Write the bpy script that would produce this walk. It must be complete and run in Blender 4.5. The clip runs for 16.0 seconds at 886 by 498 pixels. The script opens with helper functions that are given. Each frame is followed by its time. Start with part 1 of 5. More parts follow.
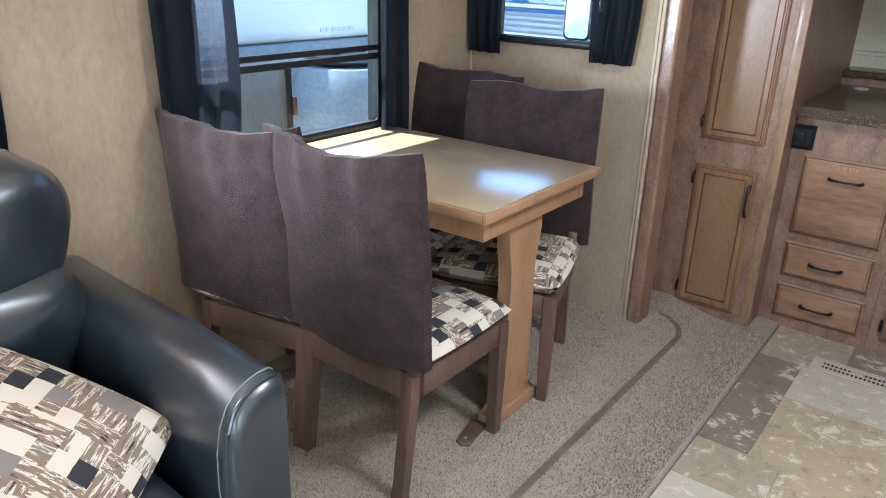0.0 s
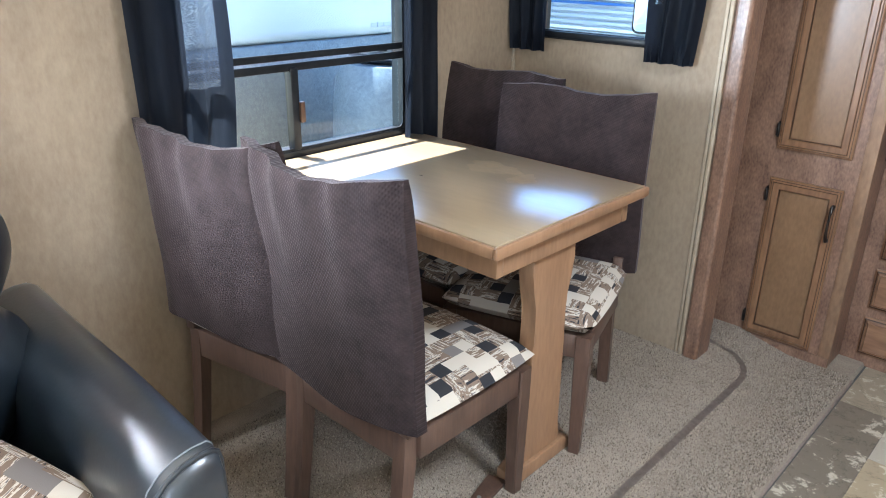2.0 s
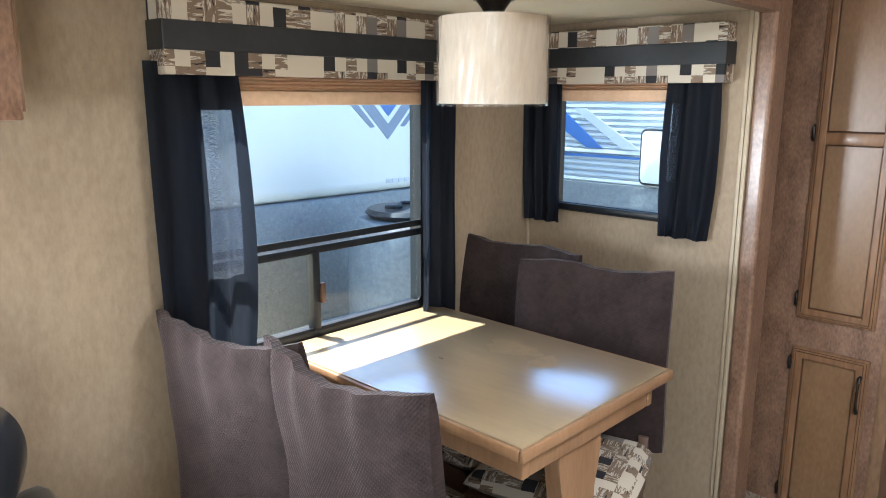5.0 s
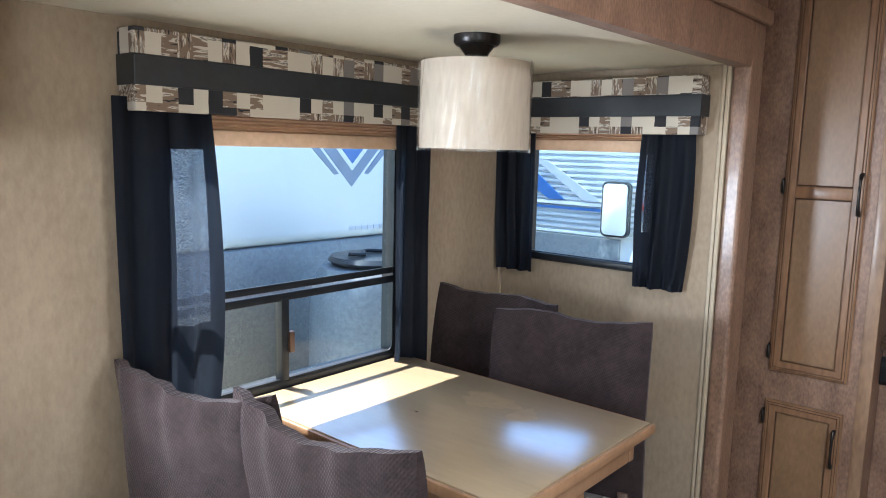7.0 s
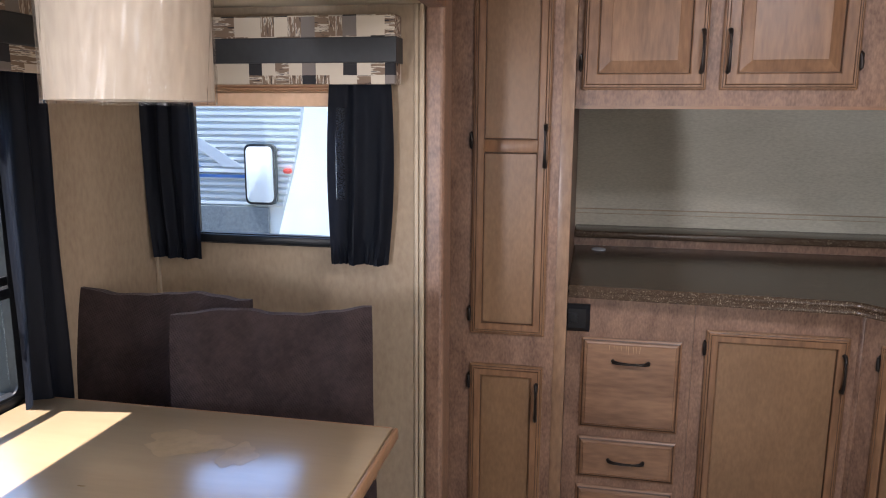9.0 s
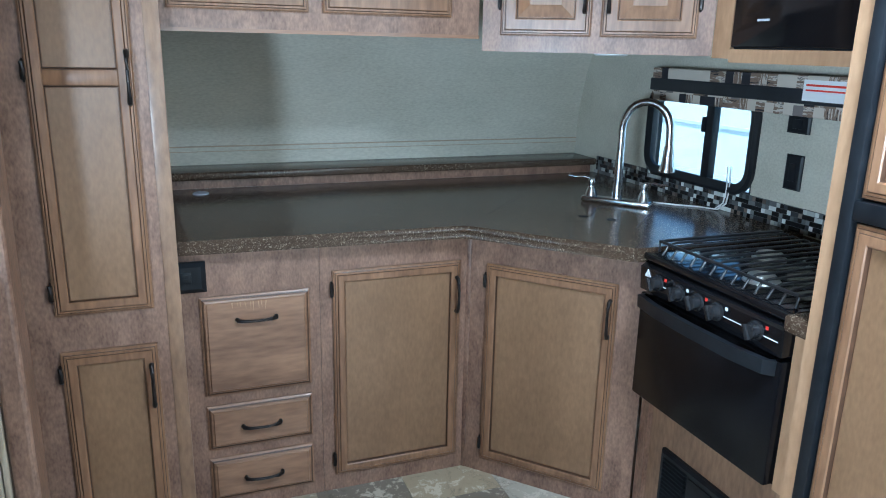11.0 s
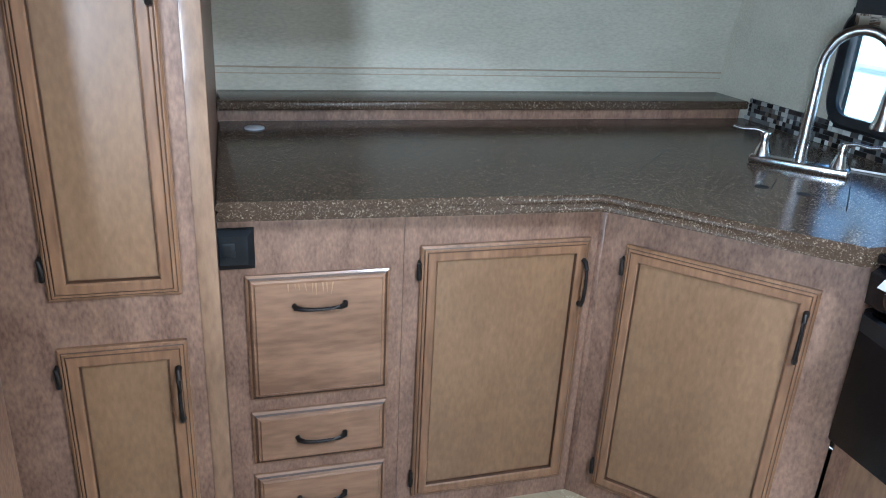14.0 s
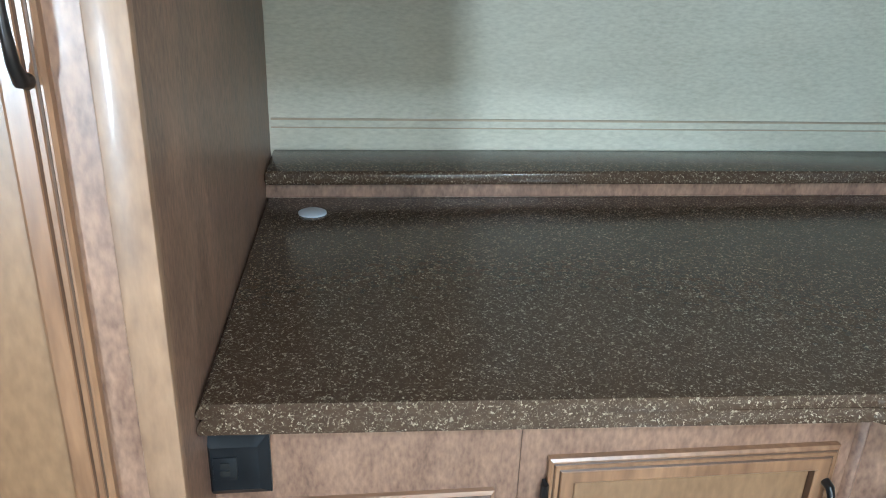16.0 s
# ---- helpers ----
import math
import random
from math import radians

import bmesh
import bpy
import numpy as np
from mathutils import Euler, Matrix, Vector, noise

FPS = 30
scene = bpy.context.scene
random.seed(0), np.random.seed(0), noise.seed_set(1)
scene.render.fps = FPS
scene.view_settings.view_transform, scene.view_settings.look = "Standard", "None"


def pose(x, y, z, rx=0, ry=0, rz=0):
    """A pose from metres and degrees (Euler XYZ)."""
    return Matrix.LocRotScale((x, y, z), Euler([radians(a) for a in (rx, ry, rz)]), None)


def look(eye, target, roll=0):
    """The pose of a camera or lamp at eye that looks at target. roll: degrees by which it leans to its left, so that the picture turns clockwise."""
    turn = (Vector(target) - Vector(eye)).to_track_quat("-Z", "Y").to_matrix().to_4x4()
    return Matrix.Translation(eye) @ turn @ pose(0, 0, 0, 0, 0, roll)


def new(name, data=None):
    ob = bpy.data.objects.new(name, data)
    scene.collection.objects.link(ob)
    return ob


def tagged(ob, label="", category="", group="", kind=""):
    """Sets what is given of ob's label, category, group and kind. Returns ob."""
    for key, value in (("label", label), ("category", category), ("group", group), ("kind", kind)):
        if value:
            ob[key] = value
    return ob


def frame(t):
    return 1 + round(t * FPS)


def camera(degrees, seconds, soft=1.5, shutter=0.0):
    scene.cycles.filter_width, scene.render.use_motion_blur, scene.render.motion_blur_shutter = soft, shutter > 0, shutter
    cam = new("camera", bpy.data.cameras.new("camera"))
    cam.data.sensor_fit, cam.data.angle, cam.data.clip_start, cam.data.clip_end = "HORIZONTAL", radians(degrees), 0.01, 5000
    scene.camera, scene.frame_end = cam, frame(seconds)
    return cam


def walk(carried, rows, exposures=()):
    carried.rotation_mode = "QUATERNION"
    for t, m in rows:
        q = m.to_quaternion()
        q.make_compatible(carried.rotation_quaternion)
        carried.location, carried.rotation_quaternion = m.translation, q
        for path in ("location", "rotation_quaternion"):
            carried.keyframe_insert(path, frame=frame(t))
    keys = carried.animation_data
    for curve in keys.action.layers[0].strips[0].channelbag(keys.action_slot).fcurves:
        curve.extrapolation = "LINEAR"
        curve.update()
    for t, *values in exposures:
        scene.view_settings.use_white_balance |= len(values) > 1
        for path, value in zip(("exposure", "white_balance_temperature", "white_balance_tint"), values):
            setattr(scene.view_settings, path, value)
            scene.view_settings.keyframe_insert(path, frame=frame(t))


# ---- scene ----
cam = camera(62.2, 16.0, soft=1.0)
PATH = [
    (0, (0.045, 0.227, 1.386), (-1.071, 1.718, 0.659), 1.8),
    (0.5, (0.014, 0.392, 1.371), (-1.102, 1.875, 0.625), 1.8),
    (1, (0.0, 0.526, 1.366), (-1.154, 1.975, 0.611), 1.7),
    (1.5, (-0.007, 0.56, 1.37), (-1.217, 1.961, 0.614), 1.3),
    (2, (-0.028, 0.56, 1.372), (-1.29, 1.919, 0.625), 0.9),
    (2.5, (-0.044, 0.563, 1.377), (-1.336, 1.902, 0.643), 0.7),
    (3, (-0.049, 0.572, 1.38), (-1.356, 1.909, 0.669), 0.6),
    (3.5, (-0.06, 0.578, 1.392), (-1.376, 1.928, 0.725), 0.2),
    (4, (-0.065, 0.59, 1.431), (-1.39, 1.965, 0.836), -0.1),
    (4.5, (-0.072, 0.582, 1.47), (-1.413, 1.979, 0.97), -0.1),
    (5, (-0.08, 0.575, 1.505), (-1.435, 1.987, 1.096), 0.2),
    (5.2, (-0.081, 0.574, 1.517), (-1.439, 1.993, 1.139), 0.3),
    (7.3, (-0.211, 0.578, 1.482), (-1.449, 2.125, 1.215), 1.6),
    (7.5, (-0.279, 0.573, 1.479), (-1.466, 2.159, 1.203), 1.4),
    (8, (-0.421, 0.567, 1.472), (-1.44, 2.261, 1.169), 1.0),
    (8.5, (-0.483, 0.672, 1.456), (-1.233, 2.495, 1.121), 0.6),
    (9, (-0.52, 0.865, 1.464), (-0.903, 2.796, 1.108), 0.4),
    (9.5, (-0.515, 0.991, 1.46), (-0.496, 2.954, 1.077), 0.0),
    (10, (-0.578, 1.084, 1.469), (-0.204, 3.006, 1.061), -0.2),
    (10.2, (-0.576, 1.104, 1.469), (-0.099, 2.999, 1.042), -0.2),
    (12.3, (-0.613, 1.244, 1.377), (0.142, 2.955, 0.67), 3.0),
    (12.5, (-0.586, 1.309, 1.357), (0.146, 3.023, 0.632), 3.2),
    (13, (-0.503, 1.478, 1.356), (0.167, 3.204, 0.601), 3.4),
    (13.5, (-0.482, 1.601, 1.365), (0.118, 3.351, 0.607), 3.3),
    (14, (-0.53, 1.766, 1.402), (0.003, 3.55, 0.673), 3.1),
    (14.5, (-0.565, 1.871, 1.431), (-0.115, 3.686, 0.72), 2.7),
    (15, (-0.533, 2.051, 1.445), (-0.146, 3.881, 0.736), 2.9),
    (15.5, (-0.43, 2.334, 1.429), (-0.109, 4.171, 0.706), 2.6),
    (16, (-0.387, 2.496, 1.42), (-0.145, 4.339, 0.683), 2.0),
]
walk(cam, [(t, look(eye, target, roll)) for t, eye, target, roll in PATH], [(0, 2.74, 5750, 8), (2.5, 2.92, 5650, 8), (5.2, 2.56, 6200, 9), (7.3, 2.44, 5800, 9), (8.2, 2.40, 5800, 11), (9.0, 2.16, 6500, 21), (9.5, 2.42, 6100, 14), (10.2, 2.58, 5350, 5), (12.3, 2.98, 4800, -4), (13.0, 2.98, 4800, -5), (13.5, 3.12, 5000, 2), (14.0, 3.1, 5150, 5), (15.0, 3.2, 5200, -2), (16.0, 3.46, 5300, -2)])

# ---- world, sun, daylight ----
SUN_FROM = Vector((-0.40, -0.06, 0.92)).normalized()
world = bpy.data.worlds.new("world")
scene.world = world
world.use_nodes = True
sky = world.node_tree.nodes.new("ShaderNodeTexSky")
sky.sky_type = "NISHITA"
sky.sun_disc = False
sky.sun_elevation = math.asin(SUN_FROM.z)
sky.sun_rotation = math.atan2(SUN_FROM.x, SUN_FROM.y)
world.node_tree.links.new(sky.outputs[0], world.node_tree.nodes["Background"].inputs[0])
world.node_tree.nodes["Background"].inputs[1].default_value = 0.15
sun = new("sun", bpy.data.lights.new("sun", "SUN"))
sun.data.energy, sun.data.angle, sun.data.color = 5.0, radians(0.55), (1.0, 0.95, 0.86)
sun.matrix_world = look(SUN_FROM * 20, (0, 0, 0))


ZC_FILL = 2.10


def window_light(name, place, target, w, h, watts):
    lamp = new(name, bpy.data.lights.new(name, "AREA"))
    lamp.data.shape, lamp.data.size, lamp.data.size_y = "RECTANGLE", w, h
    lamp.data.energy, lamp.data.color = watts, (0.90, 0.95, 1.0)
    lamp.matrix_world = look(place, target)
    return lamp


# daylight through the entry door and the rear window, behind the walk
window_light("door_daylight", (1.27, -0.60, 1.05), (0.2, -0.60, 1.05), 0.70, 1.75, 5.0)
window_light("rear_daylight", (-0.25, -2.27, 1.30), (-0.25, 0, 1.2), 1.5, 0.8, 3.2)
window_light("side_daylight", (-1.79, 0.40, 1.115), (0.5, 0.40, 1.05), 0.66, 0.49, 29)
# added lamp in an unseen roof opening, to brighten the kitchen from above
window_light("overhead_fill", (0.30, 1.60, ZC_FILL), (0.30, 1.60, 0), 0.34, 0.34, 7.5)

# ---- materials ----


def mat(name, lo, hi, rough=0.5, scale=6.0, stretch=(1, 1, 1), fine=60.0, bump=0.0, bump_scale=200.0, metal=0.0, spots=0.3, rough_var=0.08, coat=0.0, hard=0.18, spec=0.5):
    """Two-scale noise between two colours, with grain along the short stretch axis, and fine relief."""
    m = bpy.data.materials.new(name)
    m.use_nodes = True
    nt = m.node_tree
    n, l = nt.nodes, nt.links
    b = n["Principled BSDF"]
    tc = n.new("ShaderNodeTexCoord")
    mp = n.new("ShaderNodeMapping")
    mp.inputs["Scale"].default_value = stretch
    info = n.new("ShaderNodeObjectInfo")
    add = n.new("ShaderNodeVectorMath")
    l.new(tc.outputs["Object"], add.inputs[0])
    mul = n.new("ShaderNodeVectorMath")
    mul.operation = "SCALE"
    mul.inputs[0].default_value = (3.1, 5.7, 4.3)
    l.new(info.outputs["Random"], mul.inputs["Scale"])
    l.new(mul.outputs[0], add.inputs[1])
    l.new(add.outputs[0], mp.inputs[0])
    n1, n2 = n.new("ShaderNodeTexNoise"), n.new("ShaderNodeTexNoise")
    n1.inputs["Scale"].default_value, n1.inputs["Detail"].default_value = scale, 5
    n2.inputs["Scale"].default_value, n2.inputs["Detail"].default_value = fine, 3
    l.new(mp.outputs[0], n1.inputs[0])
    l.new(mp.outputs[0], n2.inputs[0])
    mix = n.new("ShaderNodeMix")
    mix.inputs[0].default_value = spots
    l.new(n1.outputs[0], mix.inputs[2])
    l.new(n2.outputs[0], mix.inputs[3])
    ramp = n.new("ShaderNodeValToRGB")
    ramp.color_ramp.elements[0].position, ramp.color_ramp.elements[1].position = 0.5 - hard, 0.5 + hard
    ramp.color_ramp.elements[0].color, ramp.color_ramp.elements[1].color = (*lo, 1), (*hi, 1)
    l.new(mix.outputs[0], ramp.inputs[0])
    l.new(ramp.outputs[0], b.inputs["Base Color"])
    mr = n.new("ShaderNodeMapRange")
    mr.inputs[3].default_value, mr.inputs[4].default_value = max(0.02, rough - rough_var), min(1, rough + rough_var)
    l.new(n1.outputs[0], mr.inputs[0])
    l.new(mr.outputs[0], b.inputs["Roughness"])
    b.inputs["Metallic"].default_value = metal
    b.inputs["Specular IOR Level"].default_value = spec
    b.inputs["Coat Weight"].default_value = coat
    b.inputs["Coat Roughness"].default_value = 0.12
    if bump:
        n3, bp = n.new("ShaderNodeTexNoise"), n.new("ShaderNodeBump")
        n3.inputs["Scale"].default_value = bump_scale
        l.new(mp.outputs[0], n3.inputs[0])
        l.new(n3.outputs[0], bp.inputs["Height"])
        bp.inputs["Strength"].default_value, bp.inputs["Distance"].default_value = bump, 0.002
        l.new(bp.outputs[0], b.inputs["Normal"])
    return m


def tint(m, amount=0.25):
    """Let each piece of a repeated kind be a little lighter or darker."""
    n, l = m.node_tree.nodes, m.node_tree.links
    b = n["Principled BSDF"]
    link = b.inputs["Base Color"].links[0]
    src = link.from_socket
    info, mr, hsv = n.new("ShaderNodeObjectInfo"), n.new("ShaderNodeMapRange"), n.new("ShaderNodeHueSaturation")
    mr.inputs[3].default_value, mr.inputs[4].default_value = 1 - amount, 1 + amount
    l.new(info.outputs["Random"], mr.inputs[0])
    l.new(mr.outputs[0], hsv.inputs["Value"])
    l.new(src, hsv.inputs["Color"])
    l.new(hsv.outputs[0], b.inputs["Base Color"])
    return m


def patchwork():
    """Cream upholstery print of blocks in black, grey and taupe with brush strokes."""
    m = bpy.data.materials.new("patchwork_print")
    m.use_nodes = True
    n, l = m.node_tree.nodes, m.node_tree.links
    b = n["Principled BSDF"]
    b.inputs["Roughness"].default_value = 0.85
    tc = n.new("ShaderNodeTexCoord")

    def blocks(cell, shift, ragged):
        nz, ad, sn, wn = n.new("ShaderNodeTexNoise"), n.new("ShaderNodeVectorMath"), n.new("ShaderNodeVectorMath"), n.new("ShaderNodeTexWhiteNoise")
        nz.inputs["Scale"].default_value = 45
        l.new(tc.outputs["Object"], nz.inputs[0])
        ad.operation = "MULTIPLY_ADD"
        ad.inputs[1].default_value = (ragged, ragged, ragged)
        sh = n.new("ShaderNodeVectorMath")
        sh.inputs[1].default_value = shift
        l.new(tc.outputs["Object"], sh.inputs[0])
        l.new(nz.outputs["Color"], ad.inputs[0])
        l.new(sh.outputs[0], ad.inputs[2])
        sn.operation = "SNAP"
        sn.inputs[1].default_value = cell
        l.new(ad.outputs[0], sn.inputs[0])
        l.new(sn.outputs[0], wn.inputs[0])
        sep = n.new("ShaderNodeSeparateColor")
        l.new(wn.outputs["Color"], sep.inputs[0])
        return sep

    def ramp(stops, src):
        r = n.new("ShaderNodeValToRGB")
        r.color_ramp.interpolation = "CONSTANT"
        e = r.color_ramp.elements
        while len(e) < len(stops):
            e.new(0.5)
        for i, (p, c) in enumerate(stops):
            e[i].position, e[i].color = p, (*c, 1)
        l.new(src, r.inputs[0])
        return r

    cream, black, grey, taupe = (0.52, 0.465, 0.385), (0.016, 0.016, 0.020), (0.17, 0.15, 0.14), (0.185, 0.130, 0.092)
    s1 = blocks((0.038, 0.040, 0.050), (0.013, 0.011, 0.030), 0.003)
    base = ramp([(0, cream), (0.46, black), (0.64, cream), (0.86, grey)], s1.outputs[0])

    def strokes(stretch):
        """Dry-brush streaks drawn out along one direction."""
        mp, nz = n.new("ShaderNodeMapping"), n.new("ShaderNodeTexNoise")
        mp.inputs["Scale"].default_value = stretch
        nz.inputs["Scale"].default_value, nz.inputs["Detail"].default_value = 1.0, 5
        l.new(tc.outputs["Object"], mp.inputs[0])
        l.new(mp.outputs[0], nz.inputs[0])
        return ramp([(0, black), (0.36, taupe), (0.53, cream), (0.60, grey), (0.66, cream)], nz.outputs[0])

    along, across = strokes((16, 150, 130)), strokes((150, 16, 20))
    turn, gate, brush, mix = n.new("ShaderNodeMath"), n.new("ShaderNodeMath"), n.new("ShaderNodeMix"), n.new("ShaderNodeMix")
    for m_, src, level in ((turn, s1.outputs[2], 0.55), (gate, s1.outputs[1], 0.48)):
        m_.operation = "GREATER_THAN"
        m_.inputs[1].default_value = level
        l.new(src, m_.inputs[0])
    brush.data_type = mix.data_type = "RGBA"
    l.new(turn.outputs[0], brush.inputs[0])
    l.new(along.outputs[0], brush.inputs[6])
    l.new(across.outputs[0], brush.inputs[7])
    l.new(gate.outputs[0], mix.inputs[0])
    l.new(base.outputs[0], mix.inputs[6])
    l.new(brush.outputs[2], mix.inputs[7])
    l.new(mix.outputs[2], b.inputs["Base Color"])
    weave, bp = n.new("ShaderNodeTexNoise"), n.new("ShaderNodeBump")
    weave.inputs["Scale"].default_value = 500
    l.new(tc.outputs["Object"], weave.inputs[0])
    l.new(weave.outputs[0], bp.inputs["Height"])
    bp.inputs["Strength"].default_value, bp.inputs["Distance"].default_value = 0.3, 0.001
    l.new(bp.outputs[0], b.inputs["Normal"])
    return m


def corduroy():
    """Dark brown velour with fine diagonal rows of nubs and worn, brushed patches."""
    m = mat("brown_velour", (0.014, 0.0092, 0.0090), (0.042, 0.029, 0.028), 0.9, 15, (1, 1, 1), 70, spots=0.4, hard=0.22)
    n, l = m.node_tree.nodes, m.node_tree.links
    b = n["Principled BSDF"]
    b.inputs["Sheen Weight"].default_value = 0.25
    b.inputs["Sheen Roughness"].default_value = 0.4
    b.inputs["Sheen Tint"].default_value = (0.6, 0.52, 0.52, 1)
    b.inputs["Specular IOR Level"].default_value = 0.1
    tc, bp = n.new("ShaderNodeTexCoord"), n.new("ShaderNodeBump")
    w1, w2, mx = n.new("ShaderNodeTexWave"), n.new("ShaderNodeTexWave"), n.new("ShaderNodeMath")
    mp = n.new("ShaderNodeMapping")
    mp.inputs["Rotation"].default_value = (0, radians(32), 0)
    l.new(tc.outputs["Object"], mp.inputs[0])
    w1.bands_direction, w2.bands_direction = "X", "Z"
    for w, s in ((w1, 55), (w2, 38)):
        w.inputs["Scale"].default_value, w.inputs["Distortion"].default_value = s, 1.0
        l.new(mp.outputs[0], w.inputs[0])
    mx.operation = "MULTIPLY"
    l.new(w1.outputs["Fac"], mx.inputs[0])
    l.new(w2.outputs["Fac"], mx.inputs[1])
    l.new(mx.outputs[0], bp.inputs["Height"])
    bp.inputs["Strength"].default_value, bp.inputs["Distance"].default_value = 0.45, 0.0022
    l.new(bp.outputs[0], b.inputs["Normal"])
    return m


def speckled():
    """Dark brown solid-surface worktop with pale flecks."""
    m = bpy.data.materials.new("speckled_worktop")
    m.use_nodes = True
    n, l = m.node_tree.nodes, m.node_tree.links
    b = n["Principled BSDF"]
    tc = n.new("ShaderNodeTexCoord")
    v = n.new("ShaderNodeTexVoronoi")
    v.inputs["Scale"].default_value = 340
    nz = n.new("ShaderNodeTexNoise")
    nz.inputs["Scale"].default_value = 220
    l.new(tc.outputs["Object"], nz.inputs[0])
    mixv = n.new("ShaderNodeMix")
    mixv.data_type = "VECTOR"
    mixv.inputs[0].default_value = 0.012
    l.new(tc.outputs["Object"], mixv.inputs[4])
    l.new(nz.outputs["Color"], mixv.inputs[5])
    l.new(mixv.outputs[1], v.inputs["Vector"])
    sep = n.new("ShaderNodeSeparateColor")
    l.new(v.outputs["Color"], sep.inputs[0])
    size = n.new("ShaderNodeMath")
    size.operation = "MULTIPLY_ADD"
    size.inputs[1].default_value, size.inputs[2].default_value = 0.80, -0.10
    l.new(sep.outputs[0], size.inputs[0])
    less = n.new("ShaderNodeMath")
    less.operation = "LESS_THAN"
    l.new(v.outputs["Distance"], less.inputs[0])
    l.new(size.outputs[0], less.inputs[1])
    fleck = n.new("ShaderNodeValToRGB")
    fleck.color_ramp.elements[0].color, fleck.color_ramp.elements[1].color = (0.07, 0.048, 0.031, 1), (0.33, 0.27, 0.195, 1)
    e = fleck.color_ramp.elements.new(0.55)
    e.color = (0.11, 0.08, 0.053, 1)
    l.new(sep.outputs[1], fleck.inputs[0])
    ground = n.new("ShaderNodeTexNoise")
    ground.inputs["Scale"].default_value, ground.inputs["Detail"].default_value = 60, 6
    l.new(tc.outputs["Object"], ground.inputs[0])
    gr = n.new("ShaderNodeValToRGB")
    gr.color_ramp.elements[0].color, gr.color_ramp.elements[1].color = (0.033, 0.020, 0.013, 1), (0.076, 0.047, 0.030, 1)
    l.new(ground.outputs[0], gr.inputs[0])
    mix = n.new("ShaderNodeMix")
    mix.data_type = "RGBA"
    l.new(less.outputs[0], mix.inputs[0])
    l.new(gr.outputs[0], mix.inputs[6])
    l.new(fleck.outputs[0], mix.inputs[7])
    l.new(mix.outputs[2], b.inputs["Base Color"])
    b.inputs["Roughness"].default_value = 0.19
    b.inputs["Specular IOR Level"].default_value = 0.27
    return m


def slate(name, dark, mid, pale, seed):
    """Printed slate: clouded ground, sharp flaked patches and thin cracks."""
    m = bpy.data.materials.new(name)
    m.use_nodes = True
    n, l = m.node_tree.nodes, m.node_tree.links
    b = n["Principled BSDF"]
    tc, info, add = n.new("ShaderNodeTexCoord"), n.new("ShaderNodeObjectInfo"), n.new("ShaderNodeVectorMath")
    mul = n.new("ShaderNodeVectorMath")
    mul.operation = "SCALE"
    mul.inputs[0].default_value = (7.3 + seed, 11.1, 5.0)
    l.new(info.outputs["Random"], mul.inputs["Scale"])
    l.new(tc.outputs["Object"], add.inputs[0])
    l.new(mul.outputs[0], add.inputs[1])
    big = n.new("ShaderNodeTexNoise")
    big.inputs["Scale"].default_value, big.inputs["Detail"].default_value, big.inputs["Distortion"].default_value = 15.0, 14, 0.35
    big.inputs["Roughness"].default_value = 0.77
    l.new(add.outputs[0], big.inputs[0])
    r = n.new("ShaderNodeValToRGB")
    e = r.color_ramp.elements
    e[0].position, e[0].color = 0.30, (*dark, 1)
    e[1].position, e[1].color = 0.585, (*pale, 1)
    for p, c in ((0.44, mid), (0.55, mid)):
        k = e.new(p)
        k.color = (*c, 1)
    l.new(big.outputs[0], r.inputs[0])
    crack = n.new("ShaderNodeTexVoronoi")
    crack.feature = "DISTANCE_TO_EDGE"
    crack.inputs["Scale"].default_value = 5.5
    warp = n.new("ShaderNodeMix")
    warp.data_type = "VECTOR"
    warp.inputs[0].default_value = 0.16
    l.new(add.outputs[0], warp.inputs[4])
    l.new(big.outputs["Color"], warp.inputs[5])
    l.new(warp.outputs[1], crack.inputs["Vector"])
    cr = n.new("ShaderNodeMapRange")
    cr.inputs[1].default_value, cr.inputs[2].default_value = 0.0, 0.011
    cr.inputs[3].default_value, cr.inputs[4].default_value = 0.38, 1.0
    l.new(crack.outputs["Distance"], cr.inputs[0])
    hsv = n.new("ShaderNodeHueSaturation")
    l.new(cr.outputs[0], hsv.inputs["Value"])
    l.new(r.outputs[0], hsv.inputs["Color"])
    l.new(hsv.outputs[0], b.inputs["Base Color"])
    bp = n.new("ShaderNodeBump")
    bp.inputs["Strength"].default_value, bp.inputs["Distance"].default_value = 0.25, 0.003
    l.new(big.outputs[0], bp.inputs["Height"])
    l.new(bp.outputs[0], b.inputs["Normal"])
    b.inputs["Roughness"].default_value = 0.42
    return m


